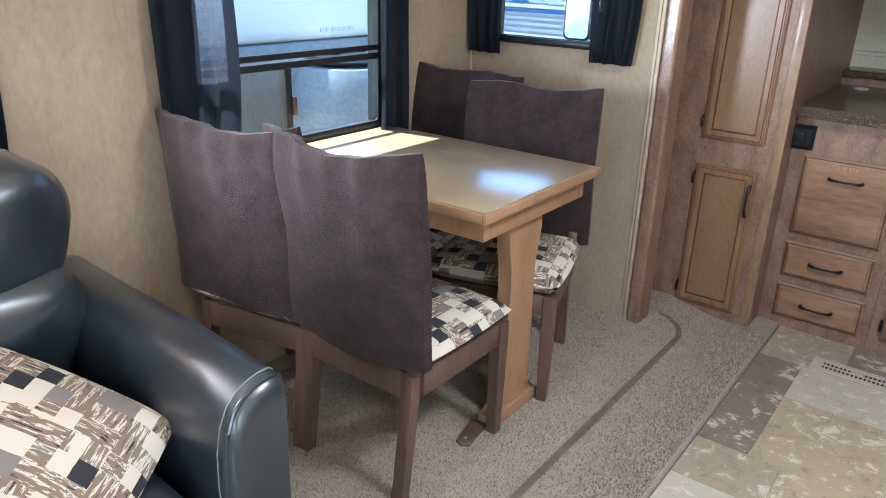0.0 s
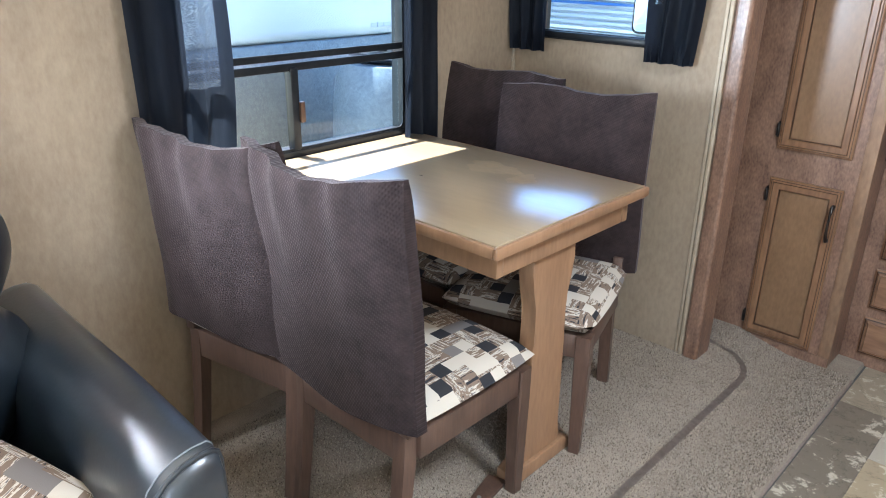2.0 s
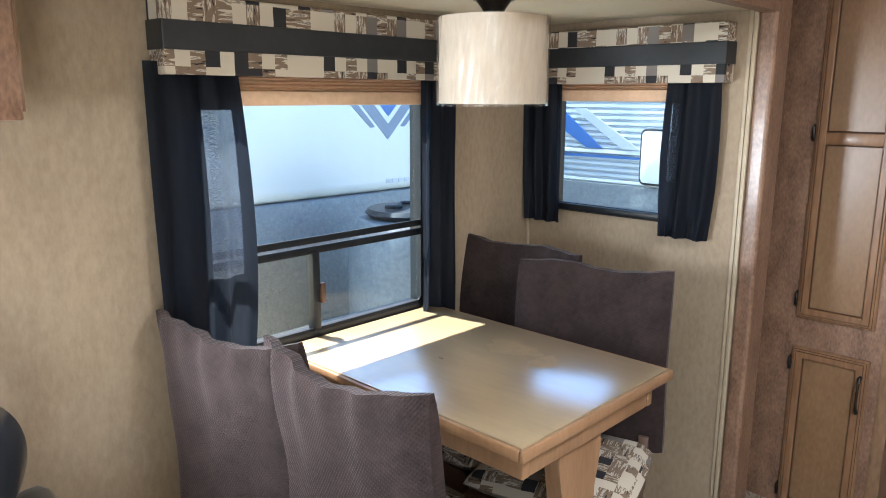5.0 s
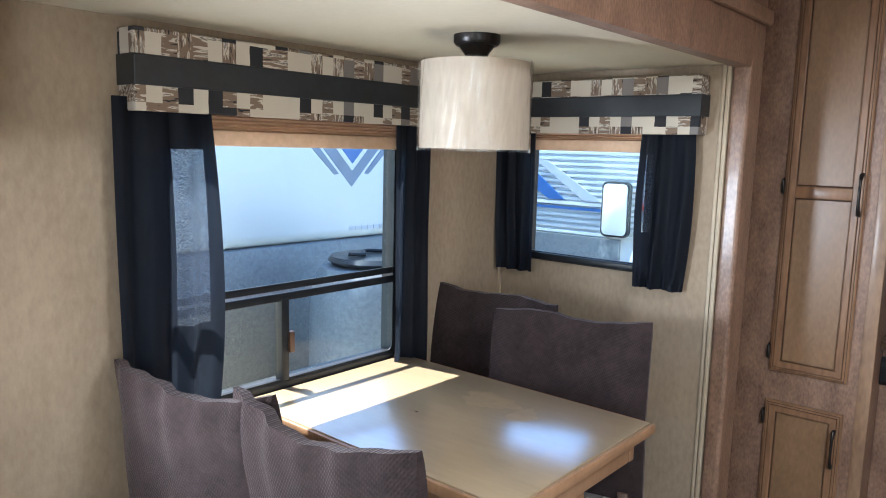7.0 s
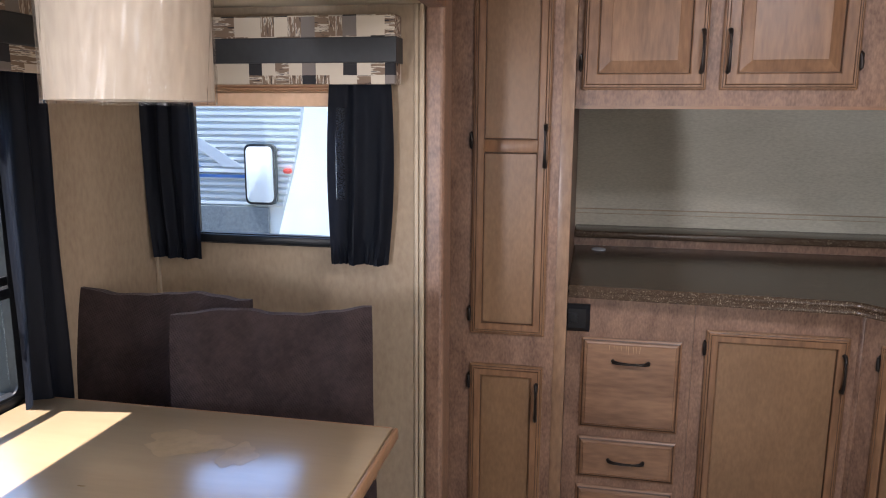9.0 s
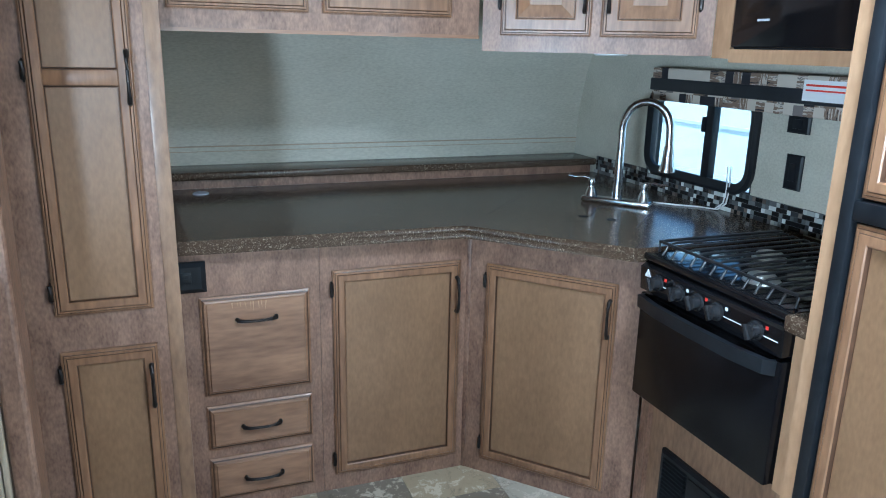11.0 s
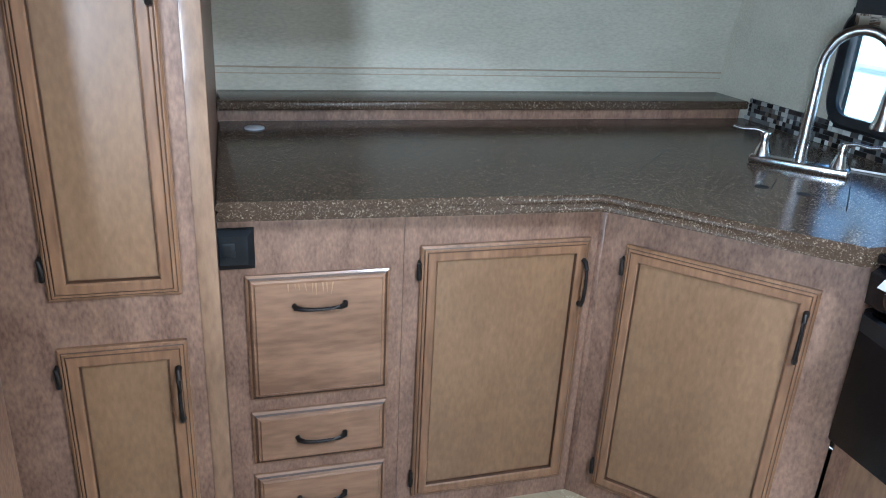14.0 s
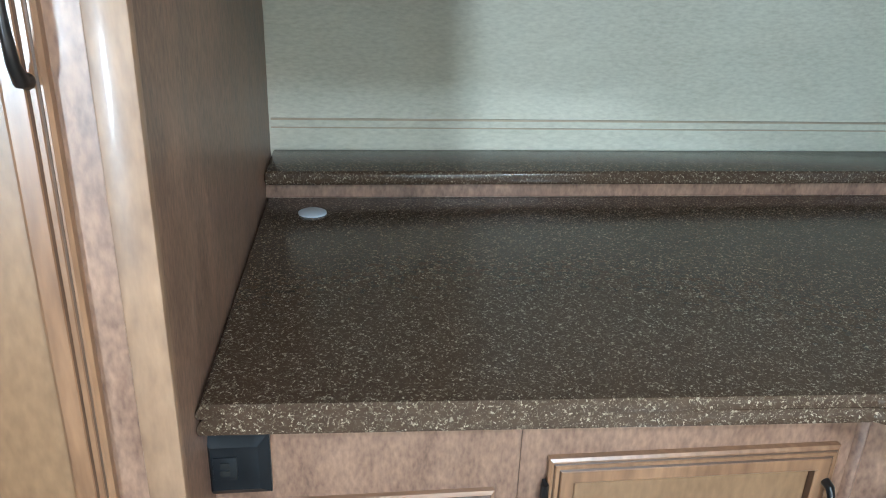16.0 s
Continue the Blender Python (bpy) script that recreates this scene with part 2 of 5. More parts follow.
def plain_glass(name="window_glass", colour=(0.80, 0.90, 0.95), gloss=0.03, rough=0.03):
    m = bpy.data.materials.new(name)
    m.use_nodes = True
    n, l = m.node_tree.nodes, m.node_tree.links
    t, g, mx, fr = n.new("ShaderNodeBsdfTransparent"), n.new("ShaderNodeBsdfGlossy"), n.new("ShaderNodeMixShader"), n.new("ShaderNodeLayerWeight")
    pw, ma = n.new("ShaderNodeMath"), n.new("ShaderNodeMath")
    t.inputs[0].default_value = (*colour, 1)
    g.inputs["Roughness"].default_value = rough
    fr.inputs[0].default_value = 0.5
    pw.operation, pw.inputs[1].default_value = "POWER", 4.0
    ma.operation, ma.inputs[1].default_value, ma.inputs[2].default_value = "MULTIPLY_ADD", 0.55, gloss
    l.new(fr.outputs["Facing"], pw.inputs[0])
    l.new(pw.outputs[0], ma.inputs[0])
    l.new(ma.outputs[0], mx.inputs[0])
    l.new(t.outputs[0], mx.inputs[1])
    l.new(g.outputs[0], mx.inputs[2])
    l.new(mx.outputs[0], n["Material Output"].inputs[0])
    return m


def cloth_sheer(name, lo, hi, see=0.12):
    """Curtain cloth that lets a little of the light behind it through."""
    m = mat(name, lo, hi, 0.6, 12, (1, 1, 0.2), 120, bump=0.15, bump_scale=400)
    n, l = m.node_tree.nodes, m.node_tree.links
    tr, mx = n.new("ShaderNodeBsdfTranslucent"), n.new("ShaderNodeMixShader")
    tr.inputs[0].default_value = (0.16, 0.20, 0.28, 1)
    mx.inputs[0].default_value = see
    b = n["Principled BSDF"]
    b.inputs["Specular IOR Level"].default_value = 0.18
    l.new(b.outputs[0], mx.inputs[1])
    l.new(tr.outputs[0], mx.inputs[2])
    l.new(mx.outputs[0], n["Material Output"].inputs[0])
    return m


def sheer_weave(m):
    """Loose threads, with small gaps that let the view behind show."""
    n, l = m.node_tree.nodes, m.node_tree.links
    out = n["Material Output"]
    src = out.inputs[0].links[0].from_socket
    tc, mp, nz, mr = n.new("ShaderNodeTexCoord"), n.new("ShaderNodeMapping"), n.new("ShaderNodeTexNoise"), n.new("ShaderNodeMapRange")
    gap, mx = n.new("ShaderNodeBsdfTransparent"), n.new("ShaderNodeMixShader")
    mp.inputs["Scale"].default_value = (200, 200, 800)
    nz.inputs["Scale"].default_value, nz.inputs["Detail"].default_value = 1.0, 4
    mr.inputs[1].default_value, mr.inputs[2].default_value, mr.inputs[3].default_value, mr.inputs[4].default_value = 0.38, 0.66, 0.04, 0.42
    l.new(tc.outputs["Object"], mp.inputs[0])
    l.new(mp.outputs[0], nz.inputs[0])
    l.new(nz.outputs[0], mr.inputs[0])
    l.new(mr.outputs[0], mx.inputs[0])
    l.new(src, mx.inputs[1])
    l.new(gap.outputs[0], mx.inputs[2])
    l.new(mx.outputs[0], out.inputs[0])
    return m


M_WALL = mat("linen_wallpaper", (0.245, 0.182, 0.122), (0.345, 0.266, 0.184), 0.75, 7, (1, 1, 0.5), 70, bump=0.15, bump_scale=300, spots=0.5)
# same wallpaper with the kitchen's brighter, greener light put into its colour
M_WALLK = mat("linen_wallpaper_lit", (0.41, 0.388, 0.312), (0.57, 0.543, 0.448), 0.6, 5, (0.5, 1, 1.4), 120, bump=0.2, bump_scale=300, spots=0.55)
M_CEIL = mat("ceiling_panel", (0.55, 0.48, 0.36), (0.62, 0.55, 0.42), 0.6, 4, spots=0.3)
M_DOOR = mat("stained_maple", (0.135, 0.068, 0.035), (0.262, 0.142, 0.074), 0.34, 3.5, (3.0, 3.0, 0.5), 30, bump=0.06, bump_scale=90, spots=0.45, coat=0.06, hard=0.14)
M_PANEL = mat("stained_maple_panel", (0.155, 0.086, 0.043), (0.250, 0.146, 0.076), 0.36, 5, (1.6, 1.6, 0.6), 80, bump=0.04, bump_scale=120, spots=0.5, coat=0.04, hard=0.22)
M_DRAWER = mat("stained_maple_drawer", (0.150, 0.078, 0.044), (0.280, 0.157, 0.090), 0.34, 3.0, (0.6, 2.0, 3.2), 26, spots=0.4, coat=0.25, hard=0.13)
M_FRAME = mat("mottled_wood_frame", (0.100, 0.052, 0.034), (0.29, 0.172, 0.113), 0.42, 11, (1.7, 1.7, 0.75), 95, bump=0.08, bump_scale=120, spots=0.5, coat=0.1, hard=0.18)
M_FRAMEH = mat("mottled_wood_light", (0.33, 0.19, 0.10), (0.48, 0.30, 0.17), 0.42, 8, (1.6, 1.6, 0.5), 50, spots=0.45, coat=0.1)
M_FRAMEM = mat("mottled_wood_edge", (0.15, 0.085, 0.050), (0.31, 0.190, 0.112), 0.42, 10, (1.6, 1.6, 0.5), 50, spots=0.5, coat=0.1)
M_GLAZE = mat("dark_glaze", (0.045, 0.022, 0.012), (0.085, 0.042, 0.022), 0.4, 20)
M_CHAIR = mat("walnut_stain", (0.060, 0.034, 0.024), (0.118, 0.068, 0.047), 0.42, 4, (4, 4, 0.6), 30, spots=0.4, coat=0.15)
M_TABLE = mat("honey_maple", (0.215, 0.118, 0.062), (0.33, 0.188, 0.102), 0.36, 4, (3, 3, 0.6), 30, spots=0.4, coat=0.2)
M_TOP = mat("honey_table_laminate", (0.290, 0.208, 0.120), (0.370, 0.275, 0.165), 0.30, 3, (0.5, 3, 1), 22, spots=0.3, rough_var=0.05, coat=1.0)
M_TOP.node_tree.nodes["Principled BSDF"].inputs["Coat IOR"].default_value = 3.2
M_TOP.node_tree.nodes["Principled BSDF"].inputs["Coat Roughness"].default_value = 0.22
M_HAZE = mat("dried_water_mark", (0.250, 0.174, 0.098), (0.325, 0.238, 0.140), 0.34, 22, spots=0.5, coat=0.9)
M_LEATHER = mat("black_leather", (0.009, 0.013, 0.018), (0.021, 0.028, 0.037), 0.36, 9, fine=90, bump=0.22, bump_scale=110, coat=1.0)
M_LEATHER.node_tree.nodes["Principled BSDF"].inputs["Coat Roughness"].default_value = 0.28
M_STITCH = mat("grey_thread", (0.16, 0.17, 0.18), (0.22, 0.23, 0.24), 0.6, 50)
M_VELOUR = corduroy()
M_PRINT = patchwork()
M_NAVY = cloth_sheer("navy_curtain_cloth", (0.008, 0.010, 0.016), (0.016, 0.020, 0.030), 0.10)
# same navy cloth, lightened and opened where window light shines through
M_SHEER = sheer_weave(cloth_sheer("curtain_backlit_cloth", (0.018, 0.022, 0.030), (0.045, 0.052, 0.066), 0.25))
M_BAND = mat("black_vinyl_band", (0.012, 0.014, 0.017), (0.022, 0.025, 0.03), 0.45, 14, bump=0.1)
M_BLACK = mat("black_plastic", (0.008, 0.009, 0.011), (0.016, 0.018, 0.021), 0.35, 18, spec=0.25)
M_ENAMEL = mat("black_enamel", (0.004, 0.004, 0.005), (0.008, 0.008, 0.009), 0.12, 9, rough_var=0.04)
M_OVEN = mat("black_oven_glass", (0.004, 0.004, 0.005), (0.007, 0.007, 0.008), 0.22, 9, rough_var=0.05, spec=0.25)
M_IRON = mat("cast_grate", (0.010, 0.010, 0.011), (0.022, 0.022, 0.024), 0.38, 40, bump=0.1)
M_BRONZE = mat("oiled_bronze", (0.012, 0.011, 0.011), (0.035, 0.028, 0.025), 0.34, 30, metal=0.6)
M_CHROME = mat("brushed_nickel", (0.55, 0.56, 0.57), (0.70, 0.71, 0.72), 0.20, 40, metal=1.0)
M_ALU = mat("burner_aluminium", (0.45, 0.45, 0.44), (0.62, 0.62, 0.60), 0.35, 50, metal=0.9)
M_WORKTOP = speckled()
M_CARPET = mat("beige_carpet", (0.19, 0.152, 0.114), (0.36, 0.298, 0.232), 0.95, 18, fine=330, bump=0.9, bump_scale=420, spots=0.65)
M_PILE = bpy.data.materials.new("carpet_tufts")
M_PILE.use_nodes = True
_n, _l = M_PILE.node_tree.nodes, M_PILE.node_tree.links
_g, _r = _n.new("ShaderNodeNewGeometry"), _n.new("ShaderNodeValToRGB")
_r.color_ramp.elements[0].color, _r.color_ramp.elements[1].color = (0.09, 0.072, 0.055, 1), (0.44, 0.37, 0.295, 1)
_l.new(_g.outputs["Random Per Island"], _r.inputs[0])
_l.new(_r.outputs[0], _n["Principled BSDF"].inputs["Base Color"])
_n["Principled BSDF"].inputs["Roughness"].default_value = 0.95
_n["Principled BSDF"].inputs["Specular IOR Level"].default_value = 0.1
M_STRIP = mat("taupe_strip", (0.19, 0.15, 0.122), (0.26, 0.21, 0.172), 0.8, 60, bump=0.3)
M_BLIND = mat("pleated_shade_cloth", (0.60, 0.40, 0.26), (0.70, 0.48, 0.33), 0.8, 30)
M_SHADE = mat("lamp_shade_linen", (0.35, 0.29, 0.225), (0.45, 0.38, 0.30), 0.7, 6, (1, 1, 0.3), 80, spots=0.5)
M_FILM = plain_glass("shade_wrap_film", (0.97, 0.97, 0.97), 0.06, 0.12)
M_GLASS = plain_glass()
M_TINTED = plain_glass("tinted_glass", (0.50, 0.56, 0.58))
M_SCREEN = plain_glass("insect_screen", (0.85, 0.86, 0.80), 0.02, 0.5)
M_TRIM = mat("beige_trim", (0.33, 0.26, 0.18), (0.42, 0.34, 0.245), 0.5, 14)
M_PLASTER = mat("register_plastic", (0.40, 0.345, 0.28), (0.47, 0.41, 0.34), 0.5, 30)
M_DARK = mat("dark_void", (0.006, 0.006, 0.006), (0.01, 0.01, 0.01), 0.8, 10)
M_WHITE = mat("white_paint", (0.72, 0.73, 0.74), (0.80, 0.81, 0.82), 0.4, 3, spots=0.2)
M_RED = mat("red_mark", (0.6, 0.03, 0.02), (0.7, 0.05, 0.03), 0.5)
M_SIDING = mat("white_trailer_skin", (0.56, 0.59, 0.61), (0.64, 0.67, 0.69), 0.35, 1.2, spots=0.15)
M_GREYSKIN = mat("grey_diamond_plate", (0.13, 0.145, 0.16), (0.22, 0.24, 0.255), 0.45, 40, spots=0.6, bump=0.4, bump_scale=60)
M_BLUE = mat("blue_decal", (0.03, 0.10, 0.30), (0.05, 0.14, 0.38), 0.35, 5)
M_STEEL = mat("steel_blue_decal", (0.13, 0.17, 0.24), (0.18, 0.22, 0.30), 0.35, 5)
M_KNOB = mat("satin_knob", (0.014, 0.014, 0.015), (0.03, 0.03, 0.032), 0.22, 30, metal=0.2)
M_SILVER = mat("silver_decal", (0.42, 0.45, 0.50), (0.50, 0.53, 0.58), 0.35, 5)
M_ASPHALT = mat("gravel_lot", (0.30, 0.275, 0.22), (0.50, 0.46, 0.38), 0.9, 30, fine=200, bump=0.5, spots=0.6)
M_CORD = mat("white_cord", (0.6, 0.6, 0.58), (0.7, 0.7, 0.68), 0.5, 40)
M_MOSAIC = [mat("mosaic_black", (0.008, 0.008, 0.009), (0.014, 0.014, 0.015), 0.10), mat("mosaic_grey", (0.10, 0.105, 0.105), (0.15, 0.155, 0.15), 0.15),
            mat("mosaic_pale", (0.45, 0.46, 0.44), (0.56, 0.57, 0.54), 0.15), mat("mosaic_taupe", (0.10, 0.08, 0.065), (0.15, 0.12, 0.10), 0.15), mat("mosaic_dim", (0.03, 0.032, 0.034), (0.055, 0.057, 0.06), 0.12)]
for mm in M_MOSAIC:
    tint(mm, 0.35)
M_GROUT = mat("grey_grout", (0.09, 0.09, 0.088), (0.13, 0.13, 0.125), 0.9, 60)
M_SLATES = [slate("slate_grey", (0.070, 0.058, 0.044), (0.175, 0.147, 0.110), (0.48, 0.43, 0.34), 0), slate("slate_pale", (0.20, 0.18, 0.14), (0.40, 0.362, 0.29), (0.54, 0.49, 0.40), 1),
            slate("slate_rust", (0.15, 0.115, 0.070), (0.35, 0.282, 0.185), (0.55, 0.49, 0.375), 2), slate("slate_olive", (0.13, 0.104, 0.070), (0.30, 0.248, 0.175), (0.50, 0.45, 0.35), 3)]

# ---- mesh tools ----


def mesh_of(name, bm, material, smooth=False):
    me = bpy.data.meshes.new(name)
    bmesh.ops.recalc_face_normals(bm, faces=bm.faces)
    bm.to_mesh(me)
    bm.free()
    me.materials.append(material)
    if smooth:
        me.polygons.foreach_set("use_smooth", [True] * len(me.polygons))
        me.set_sharp_from_angle(angle=radians(38))
    return me


def part(name, bm, material, parent=None, label="", smooth=True, m=None):
    """One mesh object, under a thing or a part where a parent is given."""
    ob = new(name, mesh_of(name, bm, material, smooth))
    if parent is not None:
        ob.parent = parent
    if m is not None:
        ob.matrix_basis = m
    if label:
        tagged(ob, label)
    return ob


def thing(name, label, category, group="", kind="", m=None):
    ob = new(name)
    ob.empty_display_size = 0.05
    if m is not None:
        ob.matrix_basis = m
    return tagged(ob, label, category, group, kind)


def box(bm, x0, x1, y0, y1, z0, z1, bevel=0.0, seg=2, m=None):
    r = bmesh.ops.create_cube(bm, size=1.0)
    vs = r["verts"]
    for v in vs:
        v.co = Vector((x0 + (v.co.x + 0.5) * (x1 - x0), y0 + (v.co.y + 0.5) * (y1 - y0), z0 + (v.co.z + 0.5) * (z1 - z0)))
    if m is not None:
        bmesh.ops.transform(bm, matrix=m, verts=vs)
    if bevel:
        es = {e for v in vs for e in v.link_edges}
        bmesh.ops.bevel(bm, geom=list(es), offset=bevel, segments=seg, affect="EDGES", profile=0.5)
    return bm


def bx(*a, **k):
    return box(bmesh.new(), *a, **k)


def prism(bm, pts, lo, hi, axis="z", bevel=0.0):
    """A closed outline drawn out along an axis."""
    def at(p, h):
        return {"z": (p[0], p[1], h), "y": (p[0], h, p[1]), "x": (h, p[0], p[1])}[axis]
    a = [bm.verts.new(at(p, lo)) for p in pts]
    b = [bm.verts.new(at(p, hi)) for p in pts]
    n = len(pts)
    fs = [bm.faces.new(a[::-1]), bm.faces.new(b)]
    for i in range(n):
        fs.append(bm.faces.new((a[i], a[(i + 1) % n], b[(i + 1) % n], b[i])))
    if bevel:
        bmesh.ops.bevel(bm, geom=[e for f in fs[:2] for e in f.edges], offset=bevel, segments=3, affect="EDGES", profile=0.5)
    return bm


def tube(bm, pts, r, sides=10, closed=False):
    """A round bar along points; r may be a list."""
    pts = [Vector(p) for p in pts]
    n = len(pts)
    rs = r if isinstance(r, (list, tuple)) else [r] * n
    rings = []
    ref = Vector((0.13, 0.21, 1)).normalized()
    for i, p in enumerate(pts):
        d = (pts[min(i + 1, n - 1)] - pts[max(i - 1, 0)]).normalized()
        s = d.cross(ref)
        if s.length < 0.15:
            s = d.cross(Vector((1, 0.2, 0)))
        s.normalize()
        u = s.cross(d).normalized()
        rings.append([bm.verts.new(p + (s * math.cos(a) + u * math.sin(a)) * rs[i]) for a in (2 * math.pi * k / sides for k in range(sides))])
    for i in range(n - 1):
        for k in range(sides):
            bm.faces.new((rings[i][k], rings[i][(k + 1) % sides], rings[i + 1][(k + 1) % sides], rings[i + 1][k]))
    bm.faces.new(rings[0][::-1])
    bm.faces.new(rings[-1])
    return bm


def turned(bm, profile, centre, sides=32, axis="z"):
    """A lathe body from (radius, height) pairs."""
    rings = []
    for r, h in profile:
        ring = []
        for k in range(sides):
            a = 2 * math.pi * k / sides
            c, s = r * math.cos(a), r * math.sin(a)
            p = {"z": (c, s, h), "x": (h, c, s), "y": (c, h, s)}[axis]
            ring.append(bm.verts.new(Vector(centre) + Vector(p)))
        rings.append(ring)
    for i in range(len(rings) - 1):
        for k in range(sides):
            bm.faces.new((rings[i][k], rings[i][(k + 1) % sides], rings[i + 1][(k + 1) % sides], rings[i + 1][k]))
    bm.faces.new(rings[0][::-1])
    bm.faces.new(rings[-1])
    return bm


def ring_loft(bm, x0, x1, z0, z1, steps, cap=True):
    """Nested rectangles, each (inset, y), joined into a moulded frame; the back is open to what it stands on."""
    loops = []
    for inset, y in steps:
        loops.append([bm.verts.new(c) for c in ((x0 + inset, y, z0 + inset), (x1 - inset, y, z0 + inset), (x1 - inset, y, z1 - inset), (x0 + inset, y, z1 - inset))])
    for a, b in zip(loops, loops[1:]):
        for i in range(4):
            bm.faces.new((a[i], a[(i + 1) % 4], b[(i + 1) % 4], b[i]))
    if cap:
        bm.faces.new(loops[-1])
    return bm


def rounded(w, h, r, n=6):
    """The outline of a rectangle with round corners, about its middle."""
    pts = []
    for cx, cz, a0 in ((w / 2 - r, h / 2 - r, 0), (-w / 2 + r, h / 2 - r, 90), (-w / 2 + r, -h / 2 + r, 180), (w / 2 - r, -h / 2 + r, 270)):
        for k in range(n + 1):
            a = radians(a0 + 90 * k / n)
            pts.append((cx + r * math.cos(a), cz + r * math.sin(a)))
    return pts


def round_frame(bm, w, h, r, width, depth):
    """A window frame with round corners in the x-z plane, front at -depth."""
    outs, ins = rounded(w, h, r), rounded(w - 2 * width, h - 2 * width, max(0.005, r - width))
    n = len(outs)
    loops = []
    for ring, y in ((outs, 0.0), (outs, -depth * 0.7), ([(a * 0.3 + b * 0.7, c * 0.3 + d * 0.7) for (b, d), (a, c) in zip(outs, ins)], -depth), (ins, -depth * 0.6), (ins, 0.0)):
        loops.append([bm.verts.new((p[0], y, p[1])) for p in ring])
    for i in range(5):
        a, b = loops[i], loops[(i + 1) % 5]
        for k in range(n):
            bm.faces.new((a[k], a[(k + 1) % n], b[(k + 1) % n], b[k]))
    return bm


def cushion(bm, w, d, h, power=5.0, nx=16, ny=16, puff=0.5, corner=0.05):
    """A stuffed pad, its corners full and its faces crowned, about the origin."""
    r = bmesh.ops.create_grid(bm, x_segments=nx, y_segments=ny, size=1.0)
    top = r["verts"]
    r2 = bmesh.ops.create_grid(bm, x_segments=nx, y_segments=ny, size=1.0)
    for sgn, vs in ((1, top), (-1, r2["verts"])):
        for v in vs:
            u, t = v.co.x, v.co.y
            edge = max(abs(u), abs(t))
            lift = (1 - edge ** power) ** 0.5 if edge < 1 else 0
            crown = 1 - puff * 0.5 * (u * u + t * t) * 0.5
            k = 1 - corner * (u * u * t * t)
            v.co = Vector((u * w / 2 * k, t * d / 2 * k, sgn * h / 2 * lift * crown))
    bmesh.ops.remove_doubles(bm, verts=bm.verts, dist=1e-5)
    return bm


def pull(parent, length, m, name="handle"):
    """An arched bronze pull; along z, standing off -y."""
    L = length / 2
    pts = [(0, 0.0, -L), (0, -0.012, -L * 0.97), (0, -0.021, -L * 0.72), (0, -0.025, -L * 0.3), (0, -0.026, 0), (0, -0.025, L * 0.3), (0, -0.021, L * 0.72), (0, -0.012, L * 0.97), (0, 0, L)]
    bm = tube(bmesh.new(), pts, [0.0072, 0.0068, 0.0055, 0.0045, 0.0042, 0.0045, 0.0055, 0.0068, 0.0072], 10)
    return part(name, bm, M_BRONZE, parent, "dark oiled bronze arched pull", m=m)


def hinge(parent, x, z, m=None):
    bm = tube(bmesh.new(), [(x, -0.006, z - 0.026), (x, -0.012, z - 0.020), (x, -0.013, z), (x, -0.012, z + 0.020), (x, -0.006, z + 0.026)], [0.003, 0.006, 0.0065, 0.006, 0.003], 8)
    return part("hinge", bm, M_BRONZE, parent, "black hinge knuckle", m=m)


def panel_door(parent, x0, x1, z0, z1, y, handle=None, hinges=(), raised=False, rails=(), name="door"):
    """A framed cabinet door; its back lies at y, its front faces -y. handle: (x, z, length)."""
    e = 0.048 if raised else 0.037  # width of the stiles and rails
    d = part(name, ring_loft(bmesh.new(), x0, x1, z0, z1, [(0, y), (0, y - 0.010), (0.004, y - 0.013), (0.007, y - 0.013), (0.009, y - 0.0165), (0.014, y - 0.0165), (0.017, y - 0.020), (e - 0.003, y - 0.020), (e, y - 0.018), (e, y - 0.006)], cap=True), M_DOOR, parent, smooth=False)
    cuts = [z0 + e, *[c for r in rails for c in r], z1 - e]
    for a, b in zip(cuts[::2], cuts[1::2]):
        part("bead", ring_loft(bmesh.new(), x0 + e - 0.0015, x1 - e + 0.0015, a - 0.0015, b + 0.0015, [(0, y - 0.006), (0, y - 0.0185), (0.0016, y - 0.017), (0.0032, y - 0.010), (0.0032, y - 0.007)], cap=False), M_GLAZE, d, "dark glazed groove", smooth=False)
        steps = [(0, y - 0.005), (0, y - 0.0085)]
        if raised:
            steps = [(0, y - 0.005), (0, y - 0.008), (0.032, y - 0.0175), (0.034, y - 0.019)]
        part("panel", ring_loft(bmesh.new(), x0 + e + 0.004, x1 - e - 0.004, a + 0.004, b - 0.004, steps), M_DOOR if raised else M_PANEL, d, smooth=False)
    for a, b in rails:
        part("rail", bx(x0 + e, x1 - e, y - 0.019, y - 0.006, a + 0.003, b - 0.003, bevel=0.002), M_DOOR, d)
    part("edge_line", ring_loft(bmesh.new(), x0 + 0.0062, x1 - 0.0062, z0 + 0.0062, z1 - 0.0062, [(0, y - 0.0125), (0, y - 0.0138), (0.0026, y - 0.0152), (0.0026, y - 0.0125)], cap=False), M_GLAZE, d, "dark glazed groove", smooth=False)
    part("edge_line", ring_loft(bmesh.new(), x0 + 0.0138, x1 - 0.0138, z0 + 0.0138, z1 - 0.0138, [(0, y - 0.016), (0, y - 0.0172), (0.0018, y - 0.0190), (0.0018, y - 0.016)], cap=False), M_GLAZE, d, "dark glazed groove", smooth=False)
    if handle:
        pull(d, handle[2], pose(handle[0], y - 0.020, handle[1]))
    for hx, hz in hinges:
        hinge(d, hx, hz, pose(0, y, 0))
    return d


